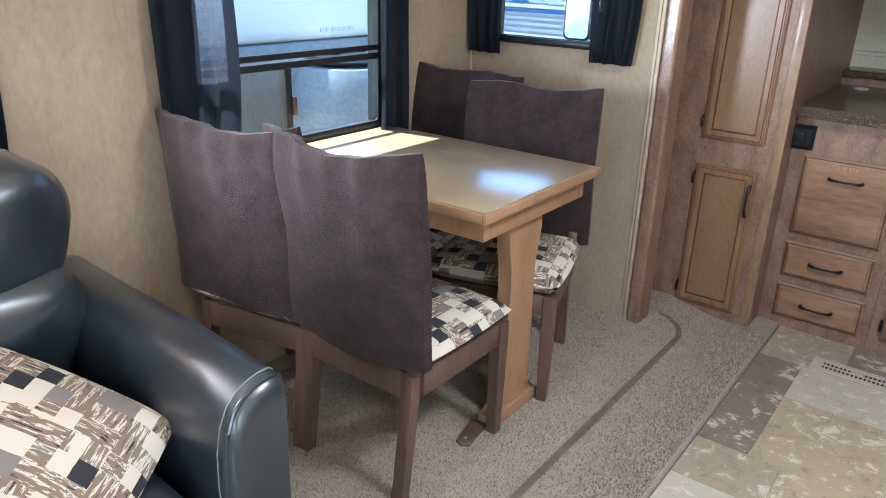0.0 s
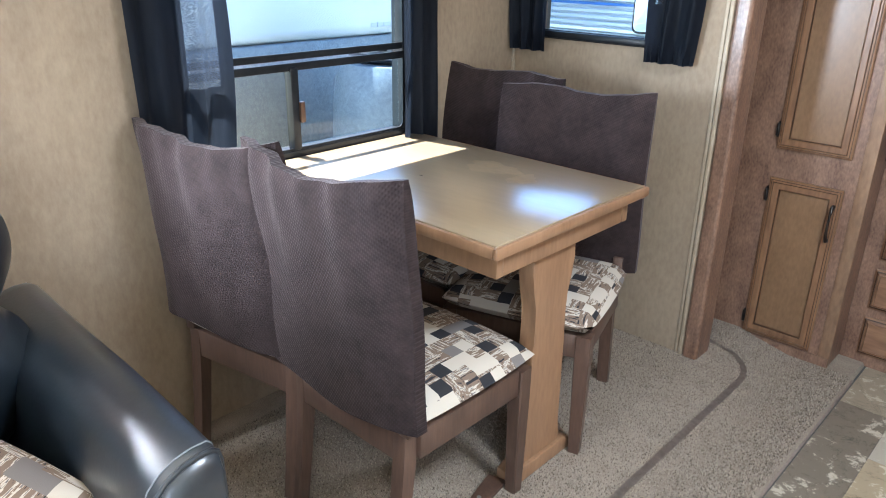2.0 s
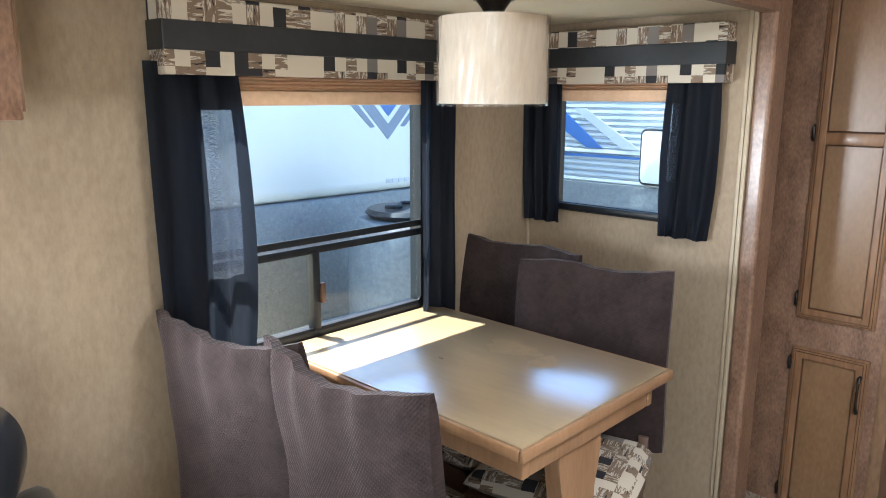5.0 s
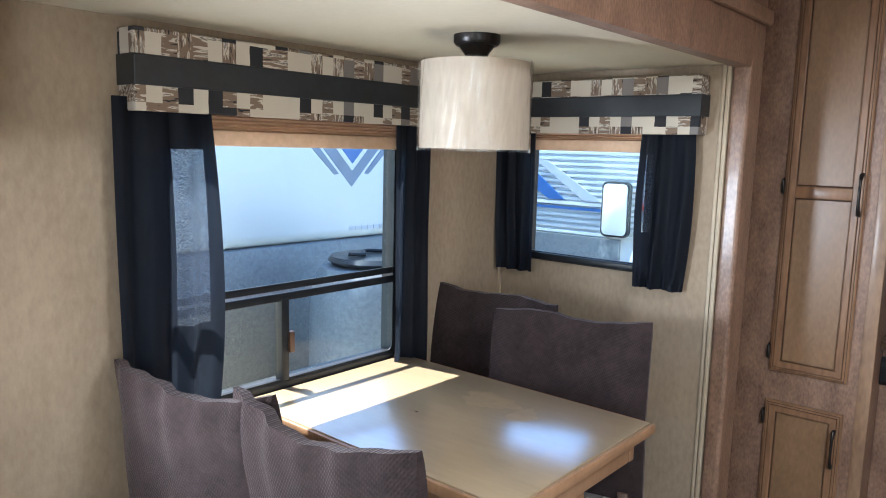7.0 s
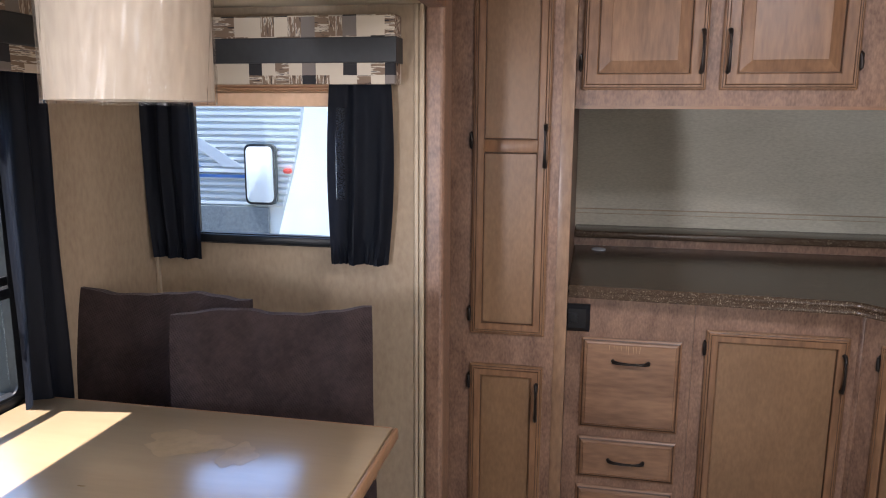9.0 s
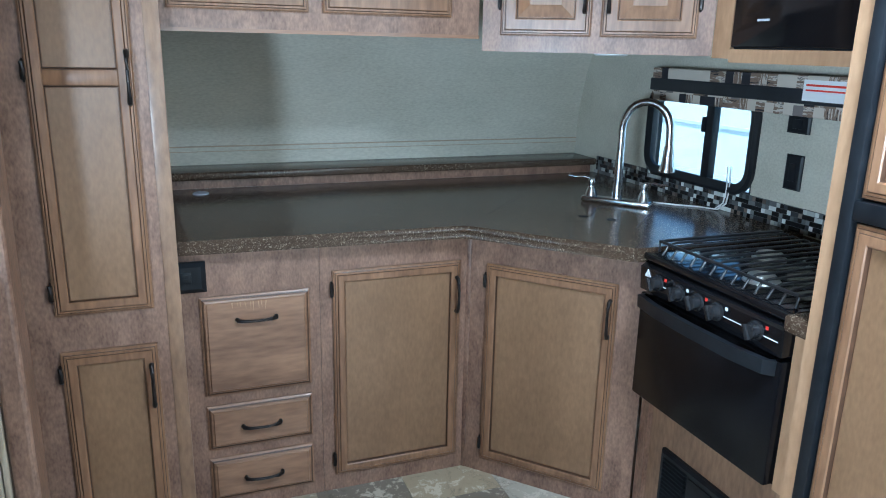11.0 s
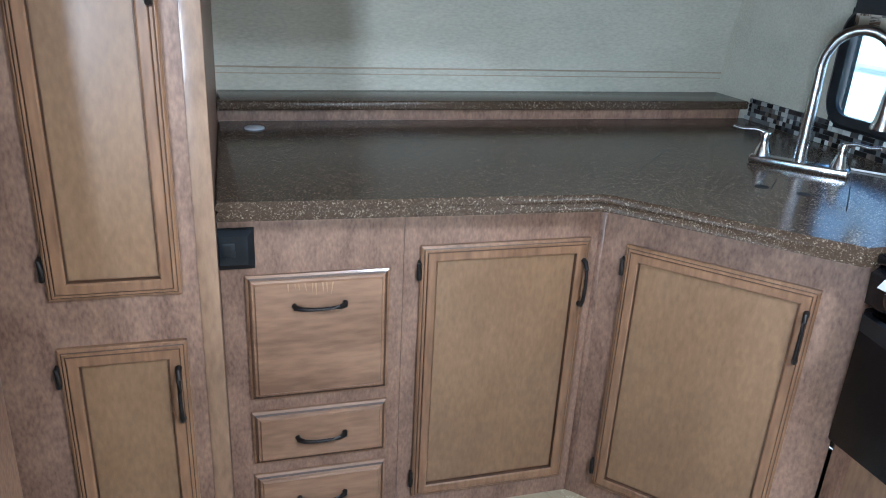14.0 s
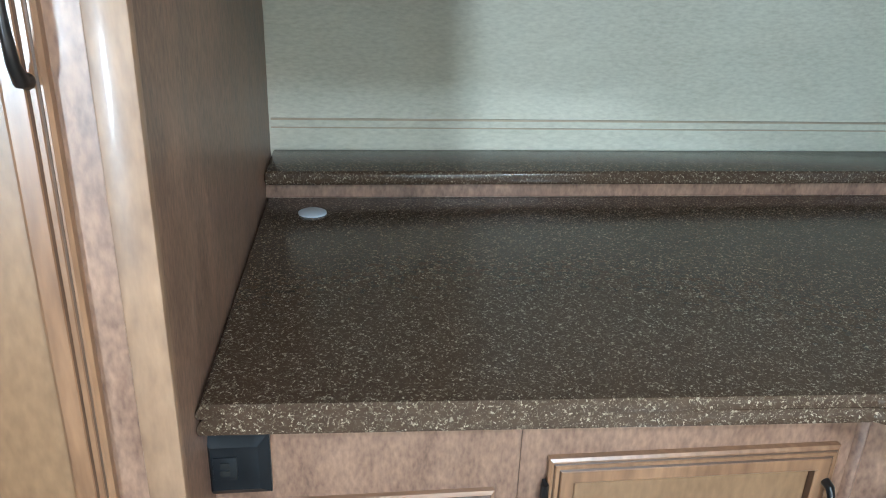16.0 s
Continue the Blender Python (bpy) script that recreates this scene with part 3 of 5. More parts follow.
def drawer_front(parent, x0, x1, z0, z1, y):
    d = part("drawer_front", ring_loft(bmesh.new(), x0, x1, z0, z1, [(0, y), (0, y - 0.008), (0.005, y - 0.011), (0.009, y - 0.011), (0.012, y - 0.015), (0.017, y - 0.016), (0.020, y - 0.020)]), M_DRAWER, parent, smooth=False)
    part("edge_line", ring_loft(bmesh.new(), x0 + 0.0055, x1 - 0.0055, z0 + 0.0055, z1 - 0.0055, [(0, y - 0.0105), (0, y - 0.0124), (0.004, y - 0.0140), (0.004, y - 0.0105)], cap=False), M_GLAZE, d, "dark glazed groove", smooth=False)
    h = min(z1 - 0.075, (z0 + z1) / 2) if z1 - z0 < 0.2 else z1 - 0.075
    pull(d, 0.115, pose((x0 + x1) / 2, y - 0.020, h, 0, 90, 0))
    return d


def holed_slab(x0, x1, z0, z1, hx0, hx1, hz0, hz1, y0, y1):
    """A slab across y, pierced by one rectangular opening, as one body."""
    bm = bmesh.new()
    rims = []
    for y in (y0, y1):
        outer = [bm.verts.new(c) for c in ((x0, y, z0), (x1, y, z0), (x1, y, z1), (x0, y, z1))]
        inner = [bm.verts.new(c) for c in ((hx0, y, hz0), (hx1, y, hz0), (hx1, y, hz1), (hx0, y, hz1))]
        for k in range(4):
            bm.faces.new((outer[k], outer[(k + 1) % 4], inner[(k + 1) % 4], inner[k]))
        rims.append((outer, inner))
    for a, b in zip(*rims):
        for k in range(4):
            bm.faces.new((a[k], a[(k + 1) % 4], b[(k + 1) % 4], b[k]))
    return bm


# ---- the shell of the trailer ----
XL, XJ, XR = -1.785, -0.95, 1.28
YE, YP, YF = 2.825, 3.175, 4.24
ZS, ZC, ZSF = 1.755, 2.08, 0.06

tagged(part("floor", bx(-0.50, XR, -2.3, YF, -0.08, -0.004), M_GROUT, smooth=False), "slate-look vinyl floor of mixed grey and tan slabs", "floor", kind="structure")

# carpet rising gently onto the slide-out's floor
bm = bmesh.new()
prof = [(-0.485, -0.08), (-0.485, 0.004), (-0.492, 0.013), (-0.70, 0.015), (-0.90, ZSF), (XL - 0.05, ZSF), (XL - 0.05, -0.08)]
prism(bm, [(p[0], p[1]) for p in prof], -2.3, 3.32, "y")
tagged(part("carpet", bm, M_CARPET, smooth=False), "beige cut-pile carpet, lightly trodden", "carpet", kind="structure")

T = 0.05
HA = (1.44, 2.255, 0.82, 1.60)
HC = (0.05, 0.75, 0.85, 1.38)
tagged(part("wall_window", box(box(box(box(box(box(bmesh.new(), XL - T, XL, -2.3, HC[0], 0, ZC), XL - T, XL, HC[0], HC[1], 0, HC[2]), XL - T, XL, HC[0], HC[1], HC[3], ZC),
            XL - T, XL, HC[1], HA[0], 0, ZC), XL - T, XL, HA[0], HA[1], 0, HA[2]), XL - T, XL, HA[0], HA[1], HA[3], ZC), M_WALL, smooth=False), "beige linen-look wallpapered slide-out wall", "wall", kind="structure")
tagged(part("wall_window_end", bx(XL - T, XL, HA[1], YE + T, 0, ZC), M_WALL, smooth=False), "beige linen-look wallpapered slide-out wall", "wall", kind="structure")
HB = (-1.67, -1.195, 1.11, 1.60)
bm = holed_slab(XL, -0.991, 0, ZS, *HB, YE, YE + T)
tagged(part("wall_slide_end", bm, M_WALL, smooth=False), "beige wallpapered end wall of the slide-out", "wall", kind="structure")
tagged(part("trim_slide_corner", bx(XL, XL + 0.012, YE - 0.012, YE, ZSF, ZS, bevel=0.003), M_TRIM), "beige corner bead", "trim", kind="structure")
tagged(part("trim_slide_edge", box(bx(-0.990, -0.977, YE - 0.005, YE + T, ZSF - 0.04, ZS, bevel=0.003), -0.975, -0.961, YE - 0.010, YE + T, ZSF - 0.04, ZS, bevel=0.004), M_TRIM), "beige edge trim of the slide-out", "trim", kind="structure")
bm = bmesh.new()
box(bm, -0.959, -0.905, YE - 0.012, YE + 0.10, 0.0, ZC, bevel=0.012, seg=3)
box(bm, -1.10, -0.959, YE + T, YE + 0.10, 0.0, ZC + 0.05)
box(bm, -1.08, -1.05, YE + 0.10, YP, 0.0, ZC)
tagged(part("jamb", bm, M_FRAME, smooth=False), "reddish brown wooden jamb beside the slide-out", "trim", kind="structure")
tagged(part("ceiling_slide", bx(XL, -0.95, -2.3, YE, ZS, ZS + 0.03), M_CEIL, smooth=False), "cream ceiling panel of the slide-out", "ceiling", kind="structure")
# out-of-view square hole, added to let the overhead fill lamp through
bm = bmesh.new()
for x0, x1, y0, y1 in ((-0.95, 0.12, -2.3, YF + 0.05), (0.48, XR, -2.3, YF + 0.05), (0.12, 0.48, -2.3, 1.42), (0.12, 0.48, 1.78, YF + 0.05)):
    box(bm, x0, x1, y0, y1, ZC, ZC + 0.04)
tagged(part("ceiling", bm, M_CEIL, smooth=False), "cream ceiling panel with an opening added for overhead fill", "ceiling", kind="structure")
# unseen slab added to keep sun out of the gaps, holed over the lamp
bm = bmesh.new()
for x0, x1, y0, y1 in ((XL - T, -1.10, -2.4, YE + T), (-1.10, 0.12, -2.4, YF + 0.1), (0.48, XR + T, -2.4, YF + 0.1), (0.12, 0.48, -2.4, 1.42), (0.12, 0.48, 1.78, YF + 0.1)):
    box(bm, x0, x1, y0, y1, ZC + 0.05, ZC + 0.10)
tagged(part("roof", bm, M_WHITE, smooth=False), "white trailer roof slab, added to block sun leaks", "roof", kind="structure")
bm = bx(-0.95, -0.905, -2.3, YE - 0.012, ZS - 0.012, ZC)
box(bm, -0.905, -0.885, -2.3, YE + 0.10, ZS + 0.115, ZS + 0.16, bevel=0.009)
tagged(part("trim_header", bm, M_FRAME, smooth=False), "brown wooden header over the slide-out opening", "trim", kind="structure")

# kitchen walls: the front wall bulges forward as it rises
bm = bmesh.new()
arc = [(YF, 0.0), (YF, 1.06), (YF - 0.015, 1.20), (YF - 0.06, 1.36), (YF - 0.14, 1.54), (YF - 0.26, 1.74), (YF - 0.42, 1.92), (YF - 0.60, ZC), (YF + 0.08, ZC), (YF + 0.08, 0)]
prism(bm, arc, -0.62, XR + T, "x")
tagged(part("wall_front", bm, M_WALLK, smooth=True), "linen-look curved front wall, its light painted pale grey-green", "wall", kind="structure")
tagged(part("trim_front_wall", box(bx(-0.575, XR, YF - 0.006, YF, 1.055, 1.060, bevel=0.001), -0.575, XR, YF - 0.004, YF, 1.036, 1.0385), M_TRIM), "thin pale seam trim on the front wall", "trim", kind="structure")
HK = (3.075, 3.665, 0.995, 1.335)
HD = (-0.97, -0.23, 0.12, 1.95)
bm = bmesh.new()
for y0, y1, z0, z1 in ((-2.3, HD[0], 0, ZC), (HD[0], HD[1], HD[3], ZC), (HD[0], HD[1], 0, HD[2]), (HD[1], HK[0], 0, ZC), (HK[0], HK[1], 0, HK[2]), (HK[0], HK[1], HK[3], ZC), (HK[1], YF + 0.08, 0, ZC)):
    box(bm, XR, XR + T, y0, y1, z0, z1)
tagged(part("wall_right", bm, M_WALLK, smooth=False), "linen-look wallpapered kitchen wall, painted paler as lit", "wall", kind="structure")
bm = bmesh.new()
for x0, x1, z0, z1 in ((XL, -1.05, 0, ZC), (0.55, XR, 0, ZC), (-1.05, 0.55, 0, 0.85), (-1.05, 0.55, 1.75, ZC)):
    box(bm, x0, x1, -2.35, -2.3, z0, z1)
tagged(part("wall_rear", bm, M_WALL, smooth=False), "beige wallpapered rear wall", "wall", kind="structure")


# ---- outdoors ----
tagged(part("ground", bx(-400, 400, -400, 400, -1.2, -0.95), M_ASPHALT, smooth=False), "pale gravel sales lot", "ground", kind="structure")


def trailer_white():
    t = thing("travel_trailer", "white travel trailer nose with blue and silver chevron", "trailer", m=pose(-4.0, 4.09, -0.95))
    part("body", bx(-5.5, 0, -3.2, 1.55, 1.78, 3.4, bevel=0.08, seg=3), M_SIDING, t)
    part("rock_guard", bx(-5.5, -0.005, -3.2, 1.53, 0.55, 1.78, bevel=0.02), M_GREYSKIN, t, "grey diamond-plate rock guard")
    for sy in (-1, 1):
        part("decal", prism(bmesh.new(), [(sy * 0.73, 2.75), (sy * 0.62, 2.75), (sy * 0.12, 2.24), (sy * 0.16, 2.235)], 0.0, 0.005, "x"), M_STEEL, t, "steel blue chevron wing", smooth=False)
    for w, tip, mt, dd in ((1.176, 2.15, M_STEEL, 0.004), (0.96, 2.26, M_SIDING, 0.008), (0.86, 2.31, M_BLUE, 0.012)):
        part("decal", prism(bmesh.new(), [(-w / 2, 2.75), (0.0, tip), (w / 2, 2.75)], 0.0, dd, "x"), mt, t, smooth=False)
    for k in range(6):
        part("lettering_bar", bx(0.0, 0.004, -0.02 + k * 0.06, 0.03 + k * 0.06, 1.84, 1.87), M_SILVER, t, smooth=False)
    for k in range(4):
        part("wheel", turned(bmesh.new(), [(0.20, -0.14), (0.33, -0.12), (0.35, -0.06), (0.35, 0.0), (0.33, 0.04), (0.2, 0.05)], (-2.4 - (k % 2) * 0.9, (-3.0, 1.4)[k // 2], 0.35), 28, "y"), M_BLACK, t)
    part("jack", bx(0.3, 0.4, -0.05, 0.05, 0.0, 0.75, bevel=0.01), M_BLACK, t)


trailer_white()


def propane():
    t = thing("propane_cover", "grey propane tank cover on a trailer tongue", "tank", m=pose(-3.42, 3.72, -0.95))
    part("shell", turned(bmesh.new(), [(0.02, 0.45), (0.36, 0.46), (0.38, 0.60), (0.37, 1.40), (0.35, 1.60), (0.30, 1.70), (0.02, 1.72)], (0, 0, 0), 36), M_GREYSKIN, t)
    part("lid", turned(bmesh.new(), [(0.02, 1.715), (0.24, 1.72), (0.26, 1.74), (0.24, 1.765), (0.02, 1.77)], (0, 0, 0), 36), M_IRON, t, "round grey lid")
    part("lid_grip", tube(bmesh.new(), [(-0.02 + 0.06 * math.sin(k), -0.16 + 0.04 * k, 1.782) for k in range(9)], 0.012, 8), M_BLACK, t)
    part("tongue", bx(-0.6, 0.9, -0.06, 0.06, 0.33, 0.45, bevel=0.01), M_BLACK, t)
    part("stand", bx(0.70, 0.80, -0.05, 0.05, 0.0, 0.4, bevel=0.01), M_BLACK, t)
    for k in range(9):
        ring = [(0.46 + 0.004 * k, 0.22 + 0.024 * math.cos(radians(a)) * (1 if k % 2 else 0.35), 0.72 + k * 0.055 + 0.036 * math.sin(radians(a))) for a in range(0, 361, 30)]
        part("chain_link", tube(bmesh.new(), ring, 0.008, 6), M_SILVER, t)


propane()


def trailer_ribbed():
    t = thing("ribbed_trailer", "older white camper with ribbed siding and baggage door", "trailer", m=pose(-2.5, 5.8, -0.95))
    part("body", prism(bmesh.new(), [(-7.5, 0.5), (-0.34, 0.5), (-0.27, 1.4), (-0.17, 1.76), (-0.10, 2.0), (-0.05, 2.2), (-0.01, 2.45), (0.0, 2.7), (-0.04, 2.95), (-0.2, 3.2), (-7.5, 3.2)], 0.03, 2.3, "y"), M_SIDING, t)
    for k in range(30):
        z = 1.76 + k * 0.046
        part("rib", prism(bmesh.new(), [(0.035, z), (0.004, z + 0.010), (0.004, z + 0.030), (0.035, z + 0.040)], -7.4, -0.03 - 0.15 * max(0.0, 1 - k / 15) ** 1.5, "x"), M_SIDING, t, smooth=False)
    part("stripe", bx(-7.4, -0.45, -0.006, 0.02, 1.965, 1.985), M_BLUE, t, smooth=False)
    part("stripe", bx(-7.4, -0.45, -0.006, 0.02, 2.005, 2.03), M_WHITE, t, smooth=False)
    part("stripe", prism(bmesh.new(), [(-1.10, 2.36), (-0.98, 2.36), (-0.46, 2.04), (-0.62, 2.04)], -0.008, 0.0, "y"), M_SILVER, t, smooth=False)
    part("stripe", prism(bmesh.new(), [(-1.50, 2.36), (-1.22, 2.36), (-0.80, 2.04), (-0.95, 2.04)], -0.008, 0.0, "y"), M_BLUE, t, smooth=False)
    part("skirt", bx(-7.4, -0.29, -0.01, 0.02, 0.5, 1.755), M_GREYSKIN, t, smooth=False)
    d = part("baggage_door", prism(bmesh.new(), rounded(0.235, 0.43, 0.045), -0.04, 0.0, "y"), M_BLACK, t, "white rounded hatch in a black gasket", m=pose(-0.326, 0, 1.995))
    part("panel", prism(bmesh.new(), rounded(0.20, 0.395, 0.035), -0.052, -0.04, "y", bevel=0.005), M_WHITE, d)
    part("marker_lamp", prism(bmesh.new(), rounded(0.06, 0.035, 0.015), -0.03, 0.0, "y", bevel=0.005), M_RED, t, m=pose(-0.125, 0, 2.022))
    w = part("window", prism(bmesh.new(), rounded(0.8, 0.55, 0.08), -0.03, 0.0, "y", bevel=0.008), M_BLACK, t, m=pose(-3.2, 0, 2.5))
    part("pane", prism(bmesh.new(), rounded(0.7, 0.45, 0.05), -0.036, -0.03, "y"), M_OVEN, w)
    for x in (-3.3, -4.3):
        part("wheel", turned(bmesh.new(), [(0.20, 0.0), (0.33, 0.01), (0.35, 0.06), (0.35, 0.12), (0.33, 0.2), (0.2, 0.2)], (x, -0.05, 0.35), 28, "y"), M_BLACK, t)


trailer_ribbed()


def trailer_far():
    t = thing("parked_trailer", "long white trailer parked beside the lot lane", "trailer", m=pose(4.6, 6.2, -0.95))
    part("body", bx(0, 2.4, -8, 7, 0.55, 3.2, bevel=0.08, seg=3), M_SIDING, t)
    part("skirt", bx(-0.01, 2.3, -7.9, 6.9, 0.45, 1.25, bevel=0.02), M_SILVER, t)
    part("trim_line", bx(-0.02, 0.01, -7.9, 6.9, 1.70, 1.73), M_SILVER, t, smooth=False)
    for y in (-1.2, -0.2):
        part("wheel", turned(bmesh.new(), [(0.20, 0.0), (0.33, 0.01), (0.35, 0.06), (0.35, 0.12), (0.33, 0.2), (0.2, 0.2)], (-0.02, y, 0.35), 28, "x"), M_BLACK, t)


trailer_far()


# ---- windows ----
def glass(parent, w, h, m, material=None):
    g = part("pane", bx(-w / 2, w / 2, -0.002, 0.002, -h / 2, h / 2), material or M_GLASS, parent, smooth=False, m=m)
    g.visible_shadow = False
    return g




def lining(parent, w, h):
    """Black jamb lining inside a wall opening."""
    bm = bx(-w / 2, -w / 2 + 0.008, 0.001, 0.052, -h / 2, h / 2)
    box(bm, w / 2 - 0.008, w / 2, 0.001, 0.052, -h / 2, h / 2)
    box(bm, -w / 2 + 0.008, w / 2 - 0.008, 0.001, 0.052, -h / 2, -h / 2 + 0.008)
    box(bm, -w / 2 + 0.008, w / 2 - 0.008, 0.001, 0.052, h / 2 - 0.008, h / 2)
    return part("jamb_lining", bm, M_BLACK, parent, smooth=False)


def big_window():
    w, h = HA[1] - HA[0], HA[3] - HA[2]
    t = thing("window_1", "black-framed slide-out window with sliding lower pane", "window", kind="structure", m=pose(XL, (HA[0] + HA[1]) / 2, (HA[2] + HA[3]) / 2, 0, 0, 90))
    part("window_frame", round_frame(bmesh.new(), w + 0.03, h + 0.03, 0.05, 0.030, 0.009), M_BLACK, t)
    lining(t, w, h)
    zb = 1.085 - (HA[2] + HA[3]) / 2
    part("transom", box(bx(-w / 2, w / 2, -0.006, 0.003, zb - 0.028, zb - 0.006, bevel=0.002), -w / 2, w / 2, -0.004, 0.003, zb + 0.002, zb + 0.022, bevel=0.002), M_BLACK, t)
    xs = 1.815 - (HA[0] + HA[1]) / 2
    part("sash_bar", bx(xs - 0.016, xs + 0.010, -0.012, 0.02, -h / 2 + 0.01, zb - 0.02, bevel=0.003), M_BLACK, t)
    part("latch", bx(xs + 0.006, xs + 0.022, -0.022, -0.006, -h / 2 + 0.09, -h / 2 + 0.15, bevel=0.003), M_GLAZE, t)
    part("sill", bx(-w / 2, w / 2, -0.009, 0.03, -h / 2 - 0.006, -h / 2 + 0.010, bevel=0.003), M_BLACK, t)
    glass(t, w - 0.03, h / 2 + 0.1, pose(0, 0.03, zb + (h / 2 - zb) / 2 + 0.0))
    glass(t, w / 2 + 0.02, zb + h / 2 - 0.03, pose(w / 4 - 0.02, 0.022, (zb - h / 2) / 2))
    s = part("screen_pane", bx(-w / 2 + 0.02, xs - 0.012, 0.012, 0.015, -h / 2 + 0.02, zb - 0.02), M_SCREEN, t, "fine insect screen", smooth=False)
    s.visible_shadow = False


big_window()


def end_window():
    w, h = HB[1] - HB[0], HB[3] - HB[2]
    t = thing("window_2", "small black-framed end window", "window", kind="structure", m=pose((HB[0] + HB[1]) / 2, YE, (HB[2] + HB[3]) / 2))
    part("window_frame", round_frame(bmesh.new(), w + 0.03, h + 0.03, 0.05, 0.030, 0.016), M_BLACK, t)
    lining(t, w, h)
    part("sill", bx(-w / 2, w / 2, -0.02, 0.03, -h / 2 - 0.012, -h / 2 + 0.012, bevel=0.004), M_BLACK, t)
    glass(t, w - 0.02, h - 0.02, pose(0, 0.03, 0))


end_window()


def sink_window():
    w, h = HK[1] - HK[0], HK[3] - HK[2]
    t = thing("window_3", "rounded black-framed sliding window over the sink", "window", kind="structure", m=pose(XR, (HK[0] + HK[1]) / 2, (HK[2] + HK[3]) / 2, 0, 0, -90))
    part("window_frame", round_frame(bmesh.new(), w + 0.02, h + 0.02, 0.09, 0.038, 0.020), M_BLACK, t)
    lining(t, w, h)
    part("sash_bar", bx(0.045, 0.085, -0.012, 0.02, -h / 2 + 0.02, h / 2 - 0.02, bevel=0.004), M_BLACK, t)
    part("latch", bx(0.035, 0.05, -0.022, -0.004, 0.02, 0.075, bevel=0.003), M_BLACK, t)
    glass(t, w - 0.03, h - 0.03, pose(0, 0.03, 0), M_TINTED)


sink_window()


def recliner_window():
    w, h = HC[1] - HC[0], HC[3] - HC[2]
    t = thing("window_4", "black-framed window beside the recliner", "window", kind="structure", m=pose(XL, (HC[0] + HC[1]) / 2, (HC[2] + HC[3]) / 2, 0, 0, 90))
    part("window_frame", round_frame(bmesh.new(), w + 0.03, h + 0.03, 0.05, 0.030, 0.016), M_BLACK, t)
    glass(t, w - 0.02, h - 0.02, pose(0, 0.03, 0))


recliner_window()


# ---- curtains, valances, shades ----
def curtain(name, w, z0, z1, m, label, folds=5, depth=0.014, gather=0.0, lean=0.0, strip=None, seed=0, bulge=0.0, anchored=False):
    """Hanging cloth, along x, thickened; gather draws the lower hem in, lean shifts it; strip: cloth made see-through
    where window light shows behind it.
    """
    t = thing(name, label, "curtain", "curtains", m=m)
    rng = random.Random(seed)
    ph = [rng.uniform(0, 6.3) for _ in range(4)]

    def sheet(u0, u1, nx, g0=0.0, g1=1.0):
        bm = bmesh.new()
        nz = 40
        rows = []
        for j in range(nz + 1):
            f = g0 + (g1 - g0) * j / nz
            z = z1 + (z0 - z1) * f
            wide = 1 - gather * f ** 2.2 + bulge * math.sin(math.pi * f)
            row = []
            for i in range(nx + 1):
                u = u0 + (u1 - u0) * i / nx
                x = (u * wide - 0.5 if anchored else (u - 0.5) * wide) * w + lean * f * f
                a = 0.45 + 0.55 * f
                y = -depth * a * (math.sin(2 * math.pi * folds * u + ph[0] + 0.5 * math.sin(3 * f + ph[1])) + 0.4 * math.sin(2 * math.pi * folds * 1.7 * u + ph[2] + 1.2 * f))
                y -= 0.003 * math.sin(9 * f + 7 * u + ph[3]) * f
                if f > 0.86 and gather > 0:
                    y -= 0.006 * math.sin(2 * math.pi * 11 * u + ph[3]) * (f - 0.86) / 0.14
                row.append(bm.verts.new((x, y - depth, z)))
            rows.append(row)
        for a, b in zip(rows, rows[1:]):
            for i in range(nx):
                bm.faces.new((a[i], a[i + 1], b[i + 1], b[i]))
        bmesh.ops.solidify(bm, geom=bm.faces[:], thickness=0.002)
        return bm

    if strip:
        a, b, g0, g1 = strip
        part("cloth", sheet(0.0, a, 24), M_NAVY, t)
        part("cloth", sheet(b, 1.0, 24), M_NAVY, t)
        part("cloth", sheet(a, b, 12, 0.0, g0), M_NAVY, t)
        part("cloth", sheet(a, b, 12, g1, 1.0), M_NAVY, t)
        part("sheer_strip", sheet(a, b, 12, g0, g1), M_SHEER, t, "cloth made see-through where window light comes from behind")
    else:
        part("cloth", sheet(0, 1, 48), M_NAVY, t)
    return t


curtain("curtain", 0.238, 0.72, 1.58, pose(XL + 0.030, 1.449, 0, 0, 0, 90), "navy blue curtain gathered beside the dinette window", 3, 0.013, 0.04, 0.006, (0.56, 0.88, 0.13, 0.62), 1, 0.12, True)
curtain("curtain", 0.155, 0.77, 1.58, pose(XL + 0.028, 2.285, 0, 0, 0, 90), "dark narrow curtain beside the dinette window", 2.5, 0.014, 0.0, 0, None, 2)
curtain("curtain", 0.165, 1.055, 1.58, pose(-1.13, YE - 0.026, 0), "short navy curtain with gathered hem, end window", 2.5, 0.013, 0.05, -0.008, (0.12, 0.24, 0.18, 0.66), 3, 0.12)
curtain("curtain", 0.165, 1.05, 1.58, pose(-1.70, YE - 0.026, 0), "short navy curtain with gathered hem, corner side", 3, 0.012, 0.08, 0.012, None, 4, 0.04)
curtain("curtain", 0.26, 0.93, 1.42, pose(XL + 0.012, 0.83, 0, 0, 0, 90), "navy blue curtain above the recliner", 3, 0.014, 0.08, 0, None, 5)


